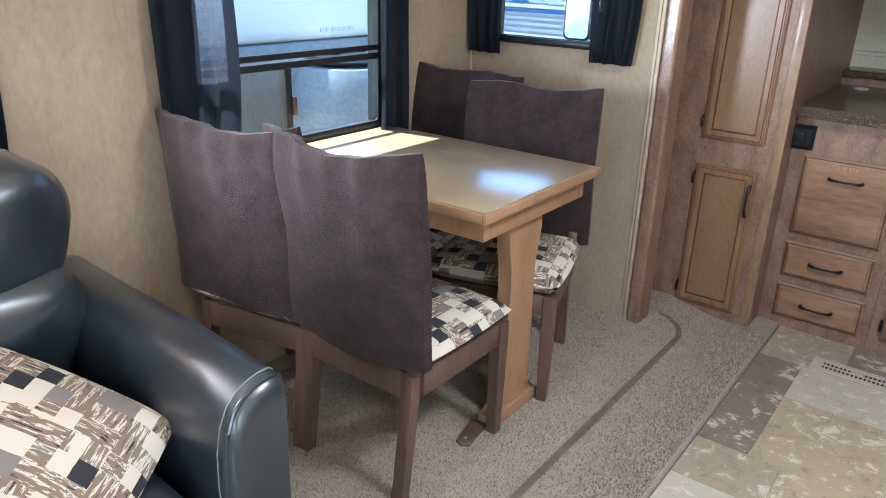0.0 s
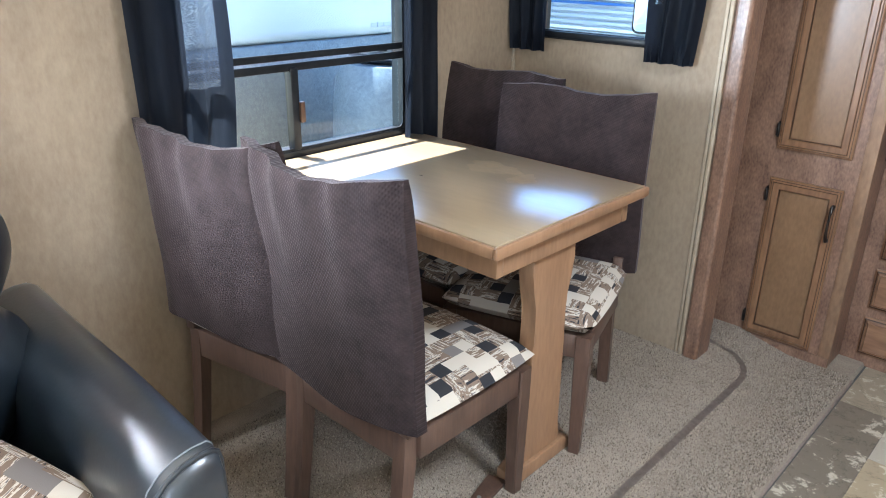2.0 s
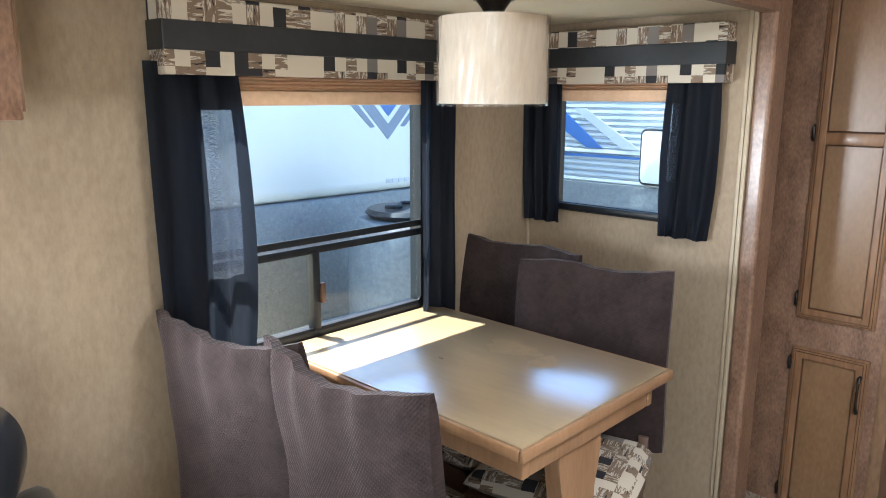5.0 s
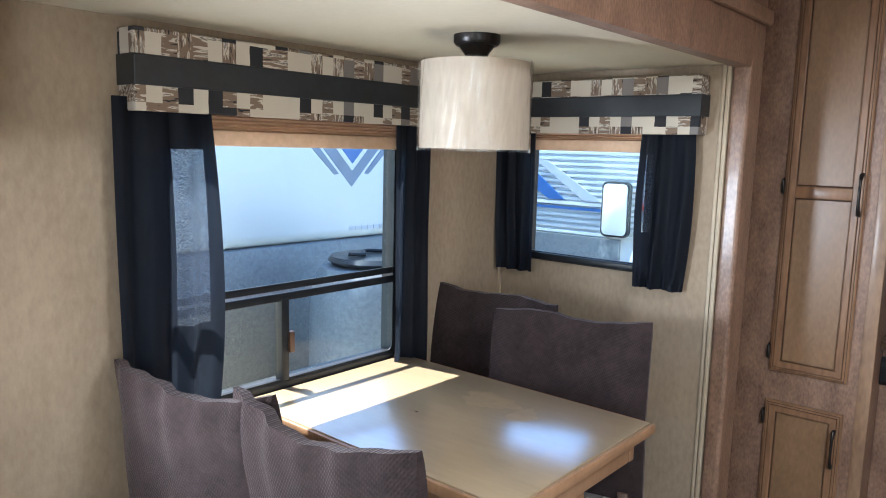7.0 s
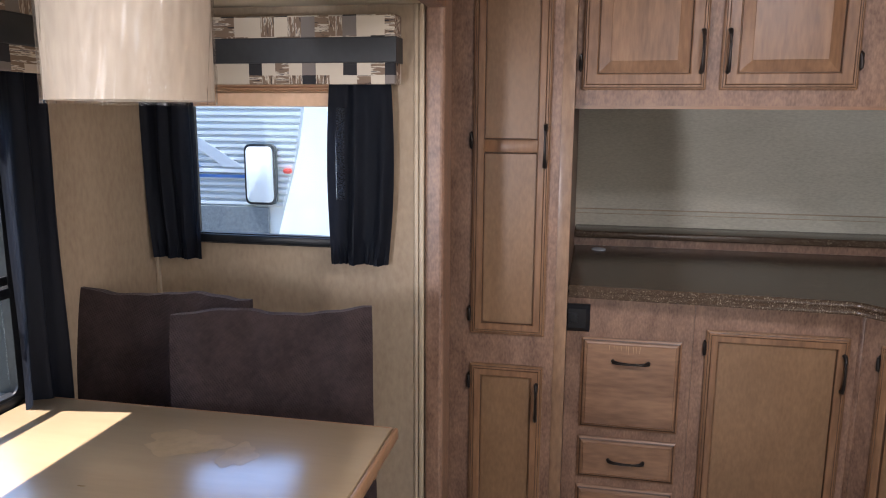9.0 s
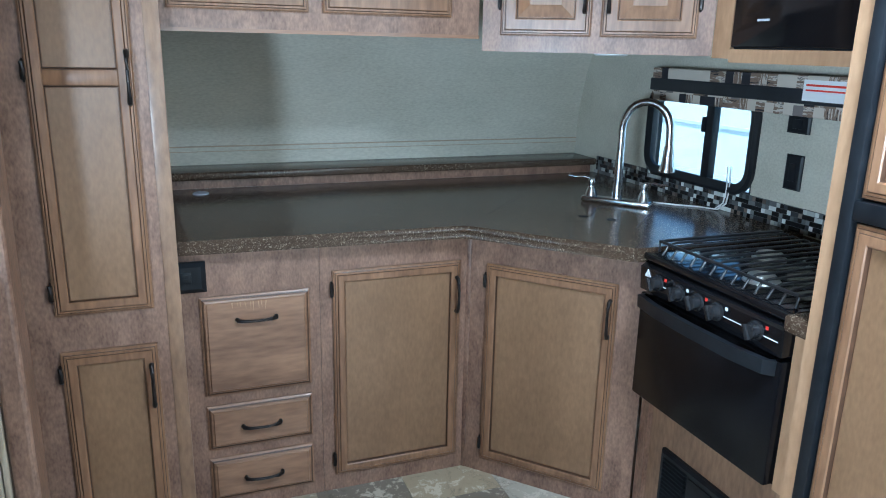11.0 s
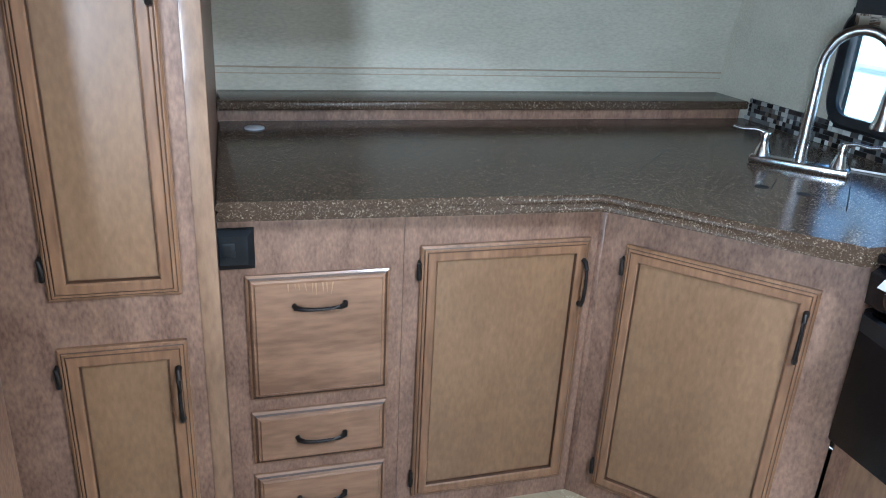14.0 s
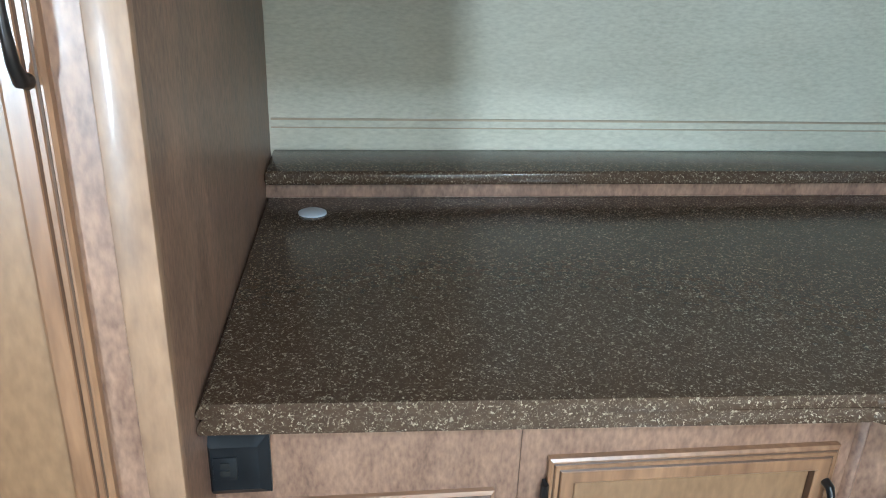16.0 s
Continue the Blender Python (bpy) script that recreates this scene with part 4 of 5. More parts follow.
def valance(w, z0, z1, depth, m, label):
    """A box pelmet, patterned above and below a black band, open at the back."""
    t = thing("valance", label, "valance", "valances", m=m)
    zb0, zb1 = z0 + (z1 - z0) * 0.31, z0 + (z1 - z0) * 0.68
    bm = bx(-w / 2, w / 2, -depth, -depth + 0.012, z0, z1, bevel=0.004)
    box(bm, -w / 2, -w / 2 + 0.012, -depth + 0.01, 0, z0, z1, bevel=0.003)
    box(bm, w / 2 - 0.012, w / 2, -depth + 0.01, 0, z0, z1, bevel=0.003)
    part("pelmet", bm, M_PRINT, t, "cream cloth printed with black and taupe blocks", smooth=False)
    part("band", box(box(bx(-w / 2 - 0.004, w / 2 + 0.004, -depth - 0.005, -depth + 0.004, zb0, zb1, bevel=0.003), -w / 2 - 0.004, -w / 2 + 0.004, -depth, -0.002, zb0, zb1), w / 2 - 0.004, w / 2 + 0.004, -depth, -0.002, zb0, zb1), M_BAND, t, "plain black band", smooth=False)
    return t


valance(0.99, 1.55, 1.728, 0.075, pose(XL + 0.002, 1.862, 0, 0, 0, 90), "patterned box valance over the dinette window")
valance(0.71, 1.545, 1.722, 0.065, pose(-1.38, YE - 0.002, 0), "patterned box valance over the end window")
valance(1.05, 1.287, 1.407, 0.09, pose(XR - 0.002, 3.03, 0, 0, 0, -90), "patterned box valance over the sink window")


def pleated(w, z0, z1, m, label):
    t = thing("window_shade", label, "blind", "pleated shades", m=m)
    n = 9
    for k in range(n):
        a, b = z0 + 0.02 + (z1 - z0 - 0.02) * k / n, z0 + 0.02 + (z1 - z0 - 0.02) * (k + 1) / n
        part("pleat", prism(bmesh.new(), [(-0.004, a), (-0.018, (a + b) / 2), (-0.004, b), (0.0, b), (0.0, a)], -w / 2, w / 2, "x"), M_BLIND, t, smooth=False)
    part("bottom_rail", bx(-w / 2, w / 2, -0.020, -0.002, z0 - 0.018, z0 + 0.02, bevel=0.004), M_BLIND, t)


pleated(0.80, 1.495, 1.60, pose(XL + 0.004, 1.85, 0, 0, 0, 90), "peach pleated shade drawn up, dinette window")
pleated(0.47, 1.505, 1.60, pose(-1.43, YE - 0.004, 0), "peach pleated shade drawn up, end window")


# ---- the hanging drum lamp ----
def drum_lamp():
    t = thing("ceiling_lamp", "drum ceiling lamp, linen shade still in plastic film", "lamp", m=pose(-1.28, 2.0, 0))
    part("canopy", turned(bmesh.new(), [(0.01, 1.728), (0.05, 1.730), (0.056, 1.738), (0.056, ZS)], (0, 0, 0), 40), M_BRONZE, t, "black round ceiling plate")
    part("neck", turned(bmesh.new(), [(0.014, 1.655), (0.016, 1.69), (0.024, 1.70), (0.03, 1.712), (0.045, 1.732), (0.02, 1.735)], (0, 0, 0), 32), M_BRONZE, t)
    part("shade", turned(bmesh.new(), [(0.129, 1.486), (0.133, 1.486), (0.133, 1.690), (0.129, 1.690)], (0, 0, 0), 64), M_SHADE, t)
    part("spider", tube(tube(bmesh.new(), [(-0.130, 0, 1.672), (0.130, 0, 1.672)], 0.003, 6), [(0, -0.130, 1.672), (0, 0.130, 1.672)], 0.003, 6), M_BRONZE, t)
    part("bulb", turned(bmesh.new(), [(0.012, 1.66), (0.014, 1.63), (0.03, 1.59), (0.03, 1.57), (0.015, 1.55), (0.003, 1.548)], (0, 0, 0), 20), M_WHITE, t)
    fm = bmesh.new()
    n, nz = 200, 16
    rng = random.Random(4)
    folds = [(rng.uniform(0, 6.28), rng.uniform(0.025, 0.075), rng.uniform(-0.35, 0.35), rng.uniform(0.001, 0.004)) for _ in range(56)]
    rings = []
    for j in range(nz + 1):
        z = 1.480 + 0.214 * j / nz
        ring = []
        for k in range(n):
            a = 2 * math.pi * k / n
            r = 0.1355
            for c, wd, sl, h in folds:
                d = (a - c - sl * (j / nz - 0.5) + math.pi) % (2 * math.pi) - math.pi
                r += h * math.exp(-(d / wd * 1.6) ** 2)
            ring.append(fm.verts.new((r * math.cos(a), r * math.sin(a), z)))
        rings.append(ring)
    for a, b in zip(rings, rings[1:]):
        for k in range(n):
            fm.faces.new((a[k], a[(k + 1) % n], b[(k + 1) % n], b[k]))
    f = part("plastic_film", fm, M_FILM, t, "clear crinkled wrapping film")
    f.visible_shadow = False


drum_lamp()


# ---- dinette ----
WATER = ((-1.30, 2.13, 0.085, 0.055), (-1.17, 2.10, 0.035, 0.05))


def table():
    t = thing("dinette_table", "honey maple dinette table with water-marked top", "table", m=pose(0, 0, 0))
    x0, x1, y0, y1, zt = XL + 0.012, -0.898, 1.66, 2.30, 0.810
    part("tabletop", bx(x0, x1 - 0.012, y0 + 0.012, y1 - 0.012, zt - 0.030, zt, bevel=0.003), M_TOP, t, "glossy honey-coloured laminate top")
    bm = bx(x1 - 0.012, x1, y0, y1, zt - 0.030, zt - 0.002, bevel=0.006)
    box(bm, x0, x1 - 0.012, y0, y0 + 0.012, zt - 0.030, zt - 0.002, bevel=0.006)
    box(bm, x0, x1 - 0.012, y1 - 0.012, y1, zt - 0.030, zt - 0.002, bevel=0.006)
    part("edge_moulding", bm, M_TABLE, t)
    bm = bx(x0 + 0.02, x1 - 0.034, y0 + 0.045, y0 + 0.07, zt - 0.095, zt - 0.030, bevel=0.003)
    part("apron", bm, M_TABLE, t)
    part("apron", bx(x0 + 0.02, x1 - 0.034, y1 - 0.07, y1 - 0.045, zt - 0.095, zt - 0.030, bevel=0.003), M_TABLE, t)
    part("apron", bx(x1 - 0.06, x1 - 0.036, y0 + 0.071, y1 - 0.071, zt - 0.096, zt - 0.030, bevel=0.003), M_TABLE, t)

    def pedestal(x):
        ys = 1.975
        half = [(0.0, 0.085), (0.03, 0.085), (0.07, 0.070), (0.30, 0.070), (0.36, 0.072), (0.42, 0.062), (0.47, 0.064), (0.52, 0.080), (0.57, 0.088), (0.64, 0.088)]
        pts = [(ys + w, ZSF + 0.03 + h) for h, w in half] + [(ys - w, ZSF + 0.03 + h) for h, w in reversed(half)]
        p = part("pedestal", prism(bmesh.new(), pts, x - 0.022, x + 0.022, "x", bevel=0.004), M_TABLE, t, "scroll-cut plank leg")
        foot = [(ys - 0.13, ZSF), (ys + 0.13, ZSF), (ys + 0.125, ZSF + 0.03), (ys + 0.09, ZSF + 0.045), (ys - 0.09, ZSF + 0.045), (ys - 0.125, ZSF + 0.03)]
        part("foot", prism(bmesh.new(), foot, x - 0.03, x + 0.035, "x", bevel=0.004), M_TABLE, p)
    pedestal(-0.985)
    pedestal(-1.60)
    part("stretcher", bx(-1.58, -1.0, 1.955, 1.995, 0.30, 0.36, bevel=0.004), M_TABLE, t)
    # dull patch where water has dried
    bm = bmesh.new()
    rng = random.Random(8)
    for cx, cy, rx, ry in WATER:
        n = 40
        pts = []
        for k in range(n):
            a = 2 * math.pi * k / n
            r = 1 + 0.16 * math.sin(3 * a + cx * 9) + 0.10 * math.sin(7 * a + 1) + rng.uniform(-0.04, 0.04)
            pts.append((cx + r * rx * math.cos(a), cy + r * ry * math.sin(a)))
        bm.faces.new([bm.verts.new((*p, zt + 0.0006)) for p in pts])
    part("water_mark", bm, M_HAZE, t, "dried pale water ring", smooth=False)


table()

tp = thing("table_foot_plate", "brown metal floor plate under the dinette table", "plate", m=pose(-0.995, 1.79, ZSF, 0, 0, 12))
part("plate", prism(bmesh.new(), [(-0.02, -0.07), (0.0, -0.08), (0.025, -0.07), (0.03, 0.05), (-0.025, 0.05)], 0.0, 0.012, "z", bevel=0.004), M_CHAIR, tp)
part("screw", turned(bmesh.new(), [(0.006, 0.012), (0.006, 0.015), (0.002, 0.016)], (0.0, -0.05, 0), 12), M_ALU, tp)


def slip_cover(w0, w1, z0, z1, thick, seed, dip=0.018):
    """A velour cover over a chair back: bowed, with turned-up corners and soft creases; its back face at y = 0."""
    rng = random.Random(seed)
    ph = [rng.uniform(0, 6.28) for _ in range(6)]
    nx, nz = 26, 26
    bm = bmesh.new()

    def sheet(side):
        rows = []
        for j in range(nz + 1):
            f = j / nz
            row = []
            for i in range(nx + 1):
                u = i / nx * 2 - 1
                w = (w0 + (w1 - w0) * f) / 2
                top = z1 - dip * (1 - abs(u) ** 2.5) - 0.0015 * math.sin(5 * u + ph[0])
                z = z0 + 0.008 * math.sin(4 * u + ph[1]) + (top - z0) * f
                y = 0.035 * (1 - u * u) * (0.35 + 0.65 * f)
                lean = 0.045 * f * f
                crease = 0.004 * math.sin(9 * u + ph[2] + 2 * f) * f + 0.0055 * math.sin(17 * u + ph[3] + 1.5 * f) * f ** 4 + 0.002 * math.sin(11 * f + 3 * u + ph[4])
                half = thick / 2 * (1 - 0.55 * abs(u) ** 8) * (1 - 0.6 * f ** 14)
                row.append(bm.verts.new((u * w * (1 + 0.006 * math.sin(8 * f + ph[5])), y + lean + side * half + crease, z)))
            rows.append(row)
        for a, b in zip(rows, rows[1:]):
            for i in range(nx):
                bm.faces.new((a[i], a[i + 1], b[i + 1], b[i]))
        return rows

    A, B = sheet(1), sheet(-1)
    for j in range(nz):
        bm.faces.new((A[j][0], A[j + 1][0], B[j + 1][0], B[j][0]))
        bm.faces.new((A[j][nx], A[j + 1][nx], B[j + 1][nx], B[j][nx]))
    for i in range(nx):
        bm.faces.new((A[0][i], A[0][i + 1], B[0][i + 1], B[0][i]))
        bm.faces.new((A[nz][i], A[nz][i + 1], B[nz][i + 1], B[nz][i]))
    return bm


def tapered_leg(x, y):
    """A square front leg, narrower towards the floor."""
    bm = bmesh.new()
    rings = []
    for z, h in ((0.0, 0.014), (0.004, 0.016), (0.20, 0.0195), (0.30, 0.021), (0.375, 0.021)):
        rings.append([bm.verts.new((x + a * h, y + b * h, z)) for a, b in ((-1, -0.85), (-0.85, -1), (0.85, -1), (1, -0.85), (1, 0.85), (0.85, 1), (-0.85, 1), (-1, 0.85))])
    for a, b in zip(rings, rings[1:]):
        for k in range(8):
            bm.faces.new((a[k], a[(k + 1) % 8], b[(k + 1) % 8], b[k]))
    bm.faces.new(rings[0][::-1])
    bm.faces.new(rings[-1])
    return bm


def chair(m, label, seed, hem=0.405, top=0.945, dip=0.018, wide=0.47):
    """A parsons-like chair: front towards -y, its back at +y; origin on the floor under the seat."""
    t = thing("dining_chair", label, "chair", "chairs round the dinette table", m=m)
    part("seat", cushion(bmesh.new(), 0.455, 0.455, 0.085, 6), M_PRINT, t, "seat pad in cream and black block print", m=pose(0, -0.005, 0.408))
    for sx in (-1, 1):
        part("leg", tapered_leg(sx * 0.195, -0.194), M_CHAIR, t)
        back = [(0.160, 0.375), (0.198, 0.375), (0.202, 0.30), (0.212, 0.18), (0.236, 0.0), (0.202, 0.0), (0.180, 0.18), (0.166, 0.29)]
        part("leg", prism(bmesh.new(), back, sx * 0.176 - 0.018, sx * 0.176 + 0.018, "x", bevel=0.003), M_CHAIR, t)
        part("side_rail", bx(sx * 0.195 - 0.012, sx * 0.195 + 0.012, -0.18, 0.165, 0.305, 0.375, bevel=0.003), M_CHAIR, t)
        part("back_post", bx(sx * 0.19 - 0.015, sx * 0.19 + 0.015, 0.175, 0.200, 0.37, 0.46, bevel=0.003), M_CHAIR, t)
    part("front_rail", bx(-0.18, 0.18, -0.207, -0.183, 0.305, 0.375, bevel=0.003), M_CHAIR, t)
    part("back_rail", bx(-0.18, 0.18, 0.172, 0.198, 0.295, 0.375, bevel=0.003), M_CHAIR, t)
    part("slip_cover", slip_cover(wide + 0.015, wide, hem, top, 0.062, seed, dip), M_VELOUR, t, "dark brown ribbed velour back cover", m=pose(0, 0.205, 0))
    return t


chair(pose(-1.145, 1.645, ZSF - 0.002, 0, 0, 180), "dark wooden dining chair in brown velour cover, table's aisle end", 1, wide=0.488)
chair(pose(-1.556, 1.608, ZSF - 0.002, 0, 0, 190), "dark wooden dining chair in brown velour cover beside the wall", 2, 0.425)
chair(pose(-1.172, 2.215, ZSF - 0.002, 0, 0, 18), "dark wooden dining chair in brown velour cover, turned outward", 3, 0.405, 0.945, 0.010)
chair(pose(-1.555, 2.235, ZSF - 0.002, 0, 0, 0), "dark wooden dining chair in brown velour cover in the corner", 4, 0.405, 0.968, 0.014)


# ---- recliner ----
def recliner():
    t = thing("recliner", "black leather recliner with padded arms and headrest", "armchair", m=pose(-1.708, 0.572, ZSF))
    part("base", bx(0.05, 0.78, -0.42, 0.42, 0.0, 0.22, bevel=0.02), M_LEATHER, t)

    def arm(y0, y1):
        bm = bmesh.new()
        c = (y0 + y1) / 2
        side = 1 if y0 > 0 else -1  # the outer edge is crisp, the inner one full and round
        prof = [(0.5, 0.02), (0.5, 0.50), (0.49, 0.57), (0.46, 0.588), (0.40, 0.594), (0.20, 0.594), (0.0, 0.588), (-0.18, 0.576), (-0.34, 0.555), (-0.46, 0.52), (-0.54, 0.47), (-0.56, 0.40), (-0.54, 0.30), (-0.5, 0.02)]
        pts = [(c + side * u * (y1 - y0), z) for u, z in prof]
        n = len(pts)
        rings = []
        for x, s, dz in ((0.02, 0.96, 0.05), (0.06, 1.0, 0.045), (0.30, 1.0, 0.03), (0.50, 1.015, 0.018), (0.66, 1.01, 0.006), (0.755, 1.0, 0.0), (0.780, 0.985, -0.002), (0.792, 0.95, -0.006), (0.797, 0.88, -0.012)):
            rings.append([bm.verts.new((x, c + (p[0] - c) * s, 0.25 + (p[1] - 0.25) * s + (dz if p[1] > 0.4 else 0))) for p in pts])
        for a, b in zip(rings, rings[1:]):
            for k in range(n):
                bm.faces.new((a[k], a[(k + 1) % n], b[(k + 1) % n], b[k]))
        bm.faces.new(rings[0][::-1])
        bm.faces.new(rings[-1])
        a = part("arm", bm, M_LEATHER, t)
        seam = [(0.778, c + (p[0] - c) * 0.985, 0.25 + (p[1] - 0.25) * 0.985 + (-0.001 if p[1] > 0.4 else 0)) for p in pts[1:-1]]
        part("piping", tube(bmesh.new(), seam, 0.005, 8), M_LEATHER, a)
        seam2 = [(0.758, c + (p[0] - c) * 1.003, 0.25 + (p[1] - 0.25) * 1.003 + (-0.001 if p[1] > 0.4 else 0)) for p in pts[1:-1]]
        part("stitching", tube(bmesh.new(), seam2, 0.0016, 5), M_STITCH, a, "grey topstitching")
        return a

    arm(0.315, 0.452)
    arm(-0.452, -0.315)
    part("seat_cushion", cushion(bmesh.new(), 0.62, 0.60, 0.20, 6), M_LEATHER, t, m=pose(0.47, 0, 0.32))
    part("lower_back", cushion(bmesh.new(), 0.40, 0.76, 0.24, 3.2, 20, 20, 0.5, 0.2), M_LEATHER, t, m=pose(0.20, 0, 0.55, 0, -72, 0))
    part("headrest", cushion(bmesh.new(), 0.40, 0.76, 0.28, 2.6, 20, 20, 0.5, 0.27), M_LEATHER, t, m=pose(0.19, 0, 0.79, 0, -78, 0))
    part("back_shell", bx(0.0, 0.10, -0.33, 0.33, 0.1, 0.80, bevel=0.03, seg=3), M_LEATHER, t)


recliner()

pl = thing("throw_pillow", "square cream pillow in black and taupe block print", "pillow", m=pose(-1.17, 0.62, 0.545, 18, 24, 35))
part("cover", cushion(bmesh.new(), 0.43, 0.43, 0.15, 2.2, 20, 20, 0.9), M_PRINT, pl)
part("care_tag", bx(0.16, 0.21, 0.19, 0.235, -0.003, -0.001), M_WHITE, pl, "white care tag", smooth=False)

# overhead cabinet above the recliner
oc = thing("overhead_cabinet", "wooden overhead cabinet above the recliner", "cabinet", m=pose(0, 0, 0))
part("body", bx(XL + 0.001, -1.50, -0.6, 1.005, 1.46, ZS - 0.001, bevel=0.004), M_FRAME, oc)
part("end_panel", ring_loft(bmesh.new(), -1.77, -1.515, 1.475, 1.745, [(0, 0), (0, 0.008), (0.03, 0.012), (0.035, 0.004)], cap=True), M_DOOR, oc, smooth=False, m=pose(0, 1.005, 0))


# ---- pantry ----
def pantry():
    t = thing("pantry_cabinet", "tall stained maple pantry cabinet with two doors", "cabinet", m=pose(0, 0, 0))
    part("body", bx(-1.05, -0.575, YP, 4.2, 0.0, ZC - 0.001), M_FRAME, t, smooth=False)
    part("corner_stile", bx(-0.612, -0.573, YP - 0.003, YP + 0.015, 0.0, ZC - 0.002, bevel=0.002), M_FRAMEM, t)
    part("toe_rail", bx(-1.049, -0.576, YP - 0.006, YP - 0.001, 0.016, 0.05), M_FRAME, t, smooth=False)
    panel_door(t, -0.883, -0.643, 0.060, 0.662, YP, (-0.662, 0.545, 0.12), ((-0.887, 0.60), (-0.887, 0.12)))
    panel_door(t, -0.883, -0.643, 0.766, 2.02, YP, (-0.656, 1.375, 0.125), ((-0.887, 0.83), (-0.887, 1.39)), rails=((1.352, 1.396),))


pantry()


# ---- kitchen base units ----
YB = 3.315
DX0, DY0, DX1, DY1 = 0.340, YB, 0.745, 2.865


def drawer_unit():
    t = thing("drawer_cabinet", "stained maple cabinet with three drawers", "cabinet", "base cabinets")
    part("body", bx(-0.574, -0.162, YB, 4.05, 0.0, 0.884), M_FRAME, t, smooth=False)
    for z0, z1 in ((0.412, 0.732), (0.228, 0.376), (0.048, 0.194)):
        drawer_front(t, -0.522, -0.196, z0, z1, YB)
    # splintered nicks on the top drawer
    rng = random.Random(3)
    bm = bmesh.new()
    for k in range(9):
        x = -0.43 + k * 0.0125 + rng.uniform(-0.004, 0.004)
        prism(bm, [(x, 0.712), (x + 0.004, 0.712), (x + 0.002 + rng.uniform(-0.004, 0.004), 0.712 - rng.uniform(0.012, 0.035))], YB - 0.0206, YB - 0.0196, "y")
    part("scuff", bm, M_FRAMEH, t, "pale splintered scuffs", smooth=False)


def door_unit():
    t = thing("base_cabinet", "stained maple base cabinet with one door", "cabinet", "base cabinets")
    part("body", prism(bmesh.new(), [(-0.161, YB), (DX0 - 0.0005, YB), (DX0 + 0.25, 4.05), (-0.161, 4.05)], 0.0, 0.884, "z"), M_FRAME, t, smooth=False)
    panel_door(t, -0.122, 0.312, 0.062, 0.782, YB, (0.294, 0.667, 0.118), ((-0.126, 0.72), (-0.126, 0.12)))


def corner_unit():
    ang = math.degrees(math.atan2(DY1 - DY0, DX1 - DX0))
    L = math.hypot(DX1 - DX0, DY1 - DY0)
    t = thing("corner_cabinet", "diagonal stained maple sink cabinet with one door", "cabinet", "base cabinets", m=pose(DX0, DY0, 0, 0, 0, ang))
    part("body", bx(0.0005, L, 0.0, 0.42, 0.0, 0.884), M_FRAME, t, smooth=False)
    panel_door(t, 0.075, 0.513, 0.062, 0.780, 0.0, (0.494, 0.667, 0.118), ((0.071, 0.72), (0.071, 0.12)))
    part("corner_bead", bx(-0.003, 0.014, -0.004, 0.012, 0.0, 0.877, bevel=0.003), M_FRAME, t)


drawer_unit()
door_unit()
corner_unit()

# outlet on the cabinet face
ol = thing("outlet", "black plastic power outlet plate on the cabinet", "outlet", m=pose(-0.5565, YB, 0.800))
part("plate", ring_loft(bmesh.new(), -0.029, 0.058, -0.049, 0.045, [(0, 0), (0, -0.008), (0.003, -0.010), (0.014, -0.019), (0.016, -0.019)]), M_BLACK, ol, smooth=False)
part("socket", bx(-0.013, 0.017, -0.0215, -0.018, -0.017, 0.017, bevel=0.001), M_BLACK, ol)
part("slot", box(bx(-0.004, 0.008, -0.0225, -0.021, 0.002, 0.010), -0.004, 0.008, -0.0225, -0.021, -0.010, -0.002), M_DARK, ol, smooth=False)

# worktop with a rounded nose, turned at the corner
CT = [(-0.574, 3.252), (0.285, 3.235), (0.315, 3.215), (0.650, 2.830), (1.279, 2.830), (1.279, 4.06), (-0.574, 4.06)]

def top_layer(z0, z1, r):
    """One layer of the worktop with its front edge rounded above and below."""
    lay = prism(bmesh.new(), CT, z0, z1, "z")
    front = [e for e in lay.edges if abs(e.verts[0].co.z - e.verts[1].co.z) < 1e-4 and min(v.co.y for v in e.verts) < 3.3 and max(v.co.x for v in e.verts) < 0.66]
    bmesh.ops.bevel(lay, geom=front, offset=r, segments=4, affect="EDGES", profile=0.5)
    return lay


wt = thing("worktop", "dark speckled brown worktop turning the corner", "countertop")
part("slab", top_layer(0.901, 0.920, 0.0088), M_WORKTOP, wt)
part("nose_band", top_layer(0.878, 0.9005, 0.0095), M_WORKTOP, wt)
sl = part("sink_cover_joint", tube(bmesh.new(), [(0.425, 3.357, 0.9195), (0.56, 3.49, 0.9195), (0.68, 3.61, 0.9195), (0.70, 3.615, 0.9195)], 0.0011, 6), M_DARK, wt, "thin joint of the sink cover")
part("sink_cover_joint", tube(bmesh.new(), [(0.80, 3.04, 0.9195), (0.88, 3.12, 0.9195), (0.97, 3.21, 0.9195)], 0.0016, 6), M_DARK, wt)
part("sink_cover_joint", tube(bmesh.new(), [(0.74, 3.22, 0.9195), (0.83, 3.31, 0.9195)], 0.0012, 6), M_DARK, wt)
for hx, hy in ((0.728, 3.240), (0.795, 3.170)):
    part("finger_hole", turned(bmesh.new(), [(0.017, 0.9195), (0.017, 0.9206), (0.0150, 0.9209), (0.013, 0.9206), (0.001, 0.9206)], (hx, hy, 0), 24), M_DARK, wt, "round finger hole")
cap = thing("cap_disc", "pale grey oval cap set in the worktop", "cap", m=pose(-0.47, 3.955, 0.920))
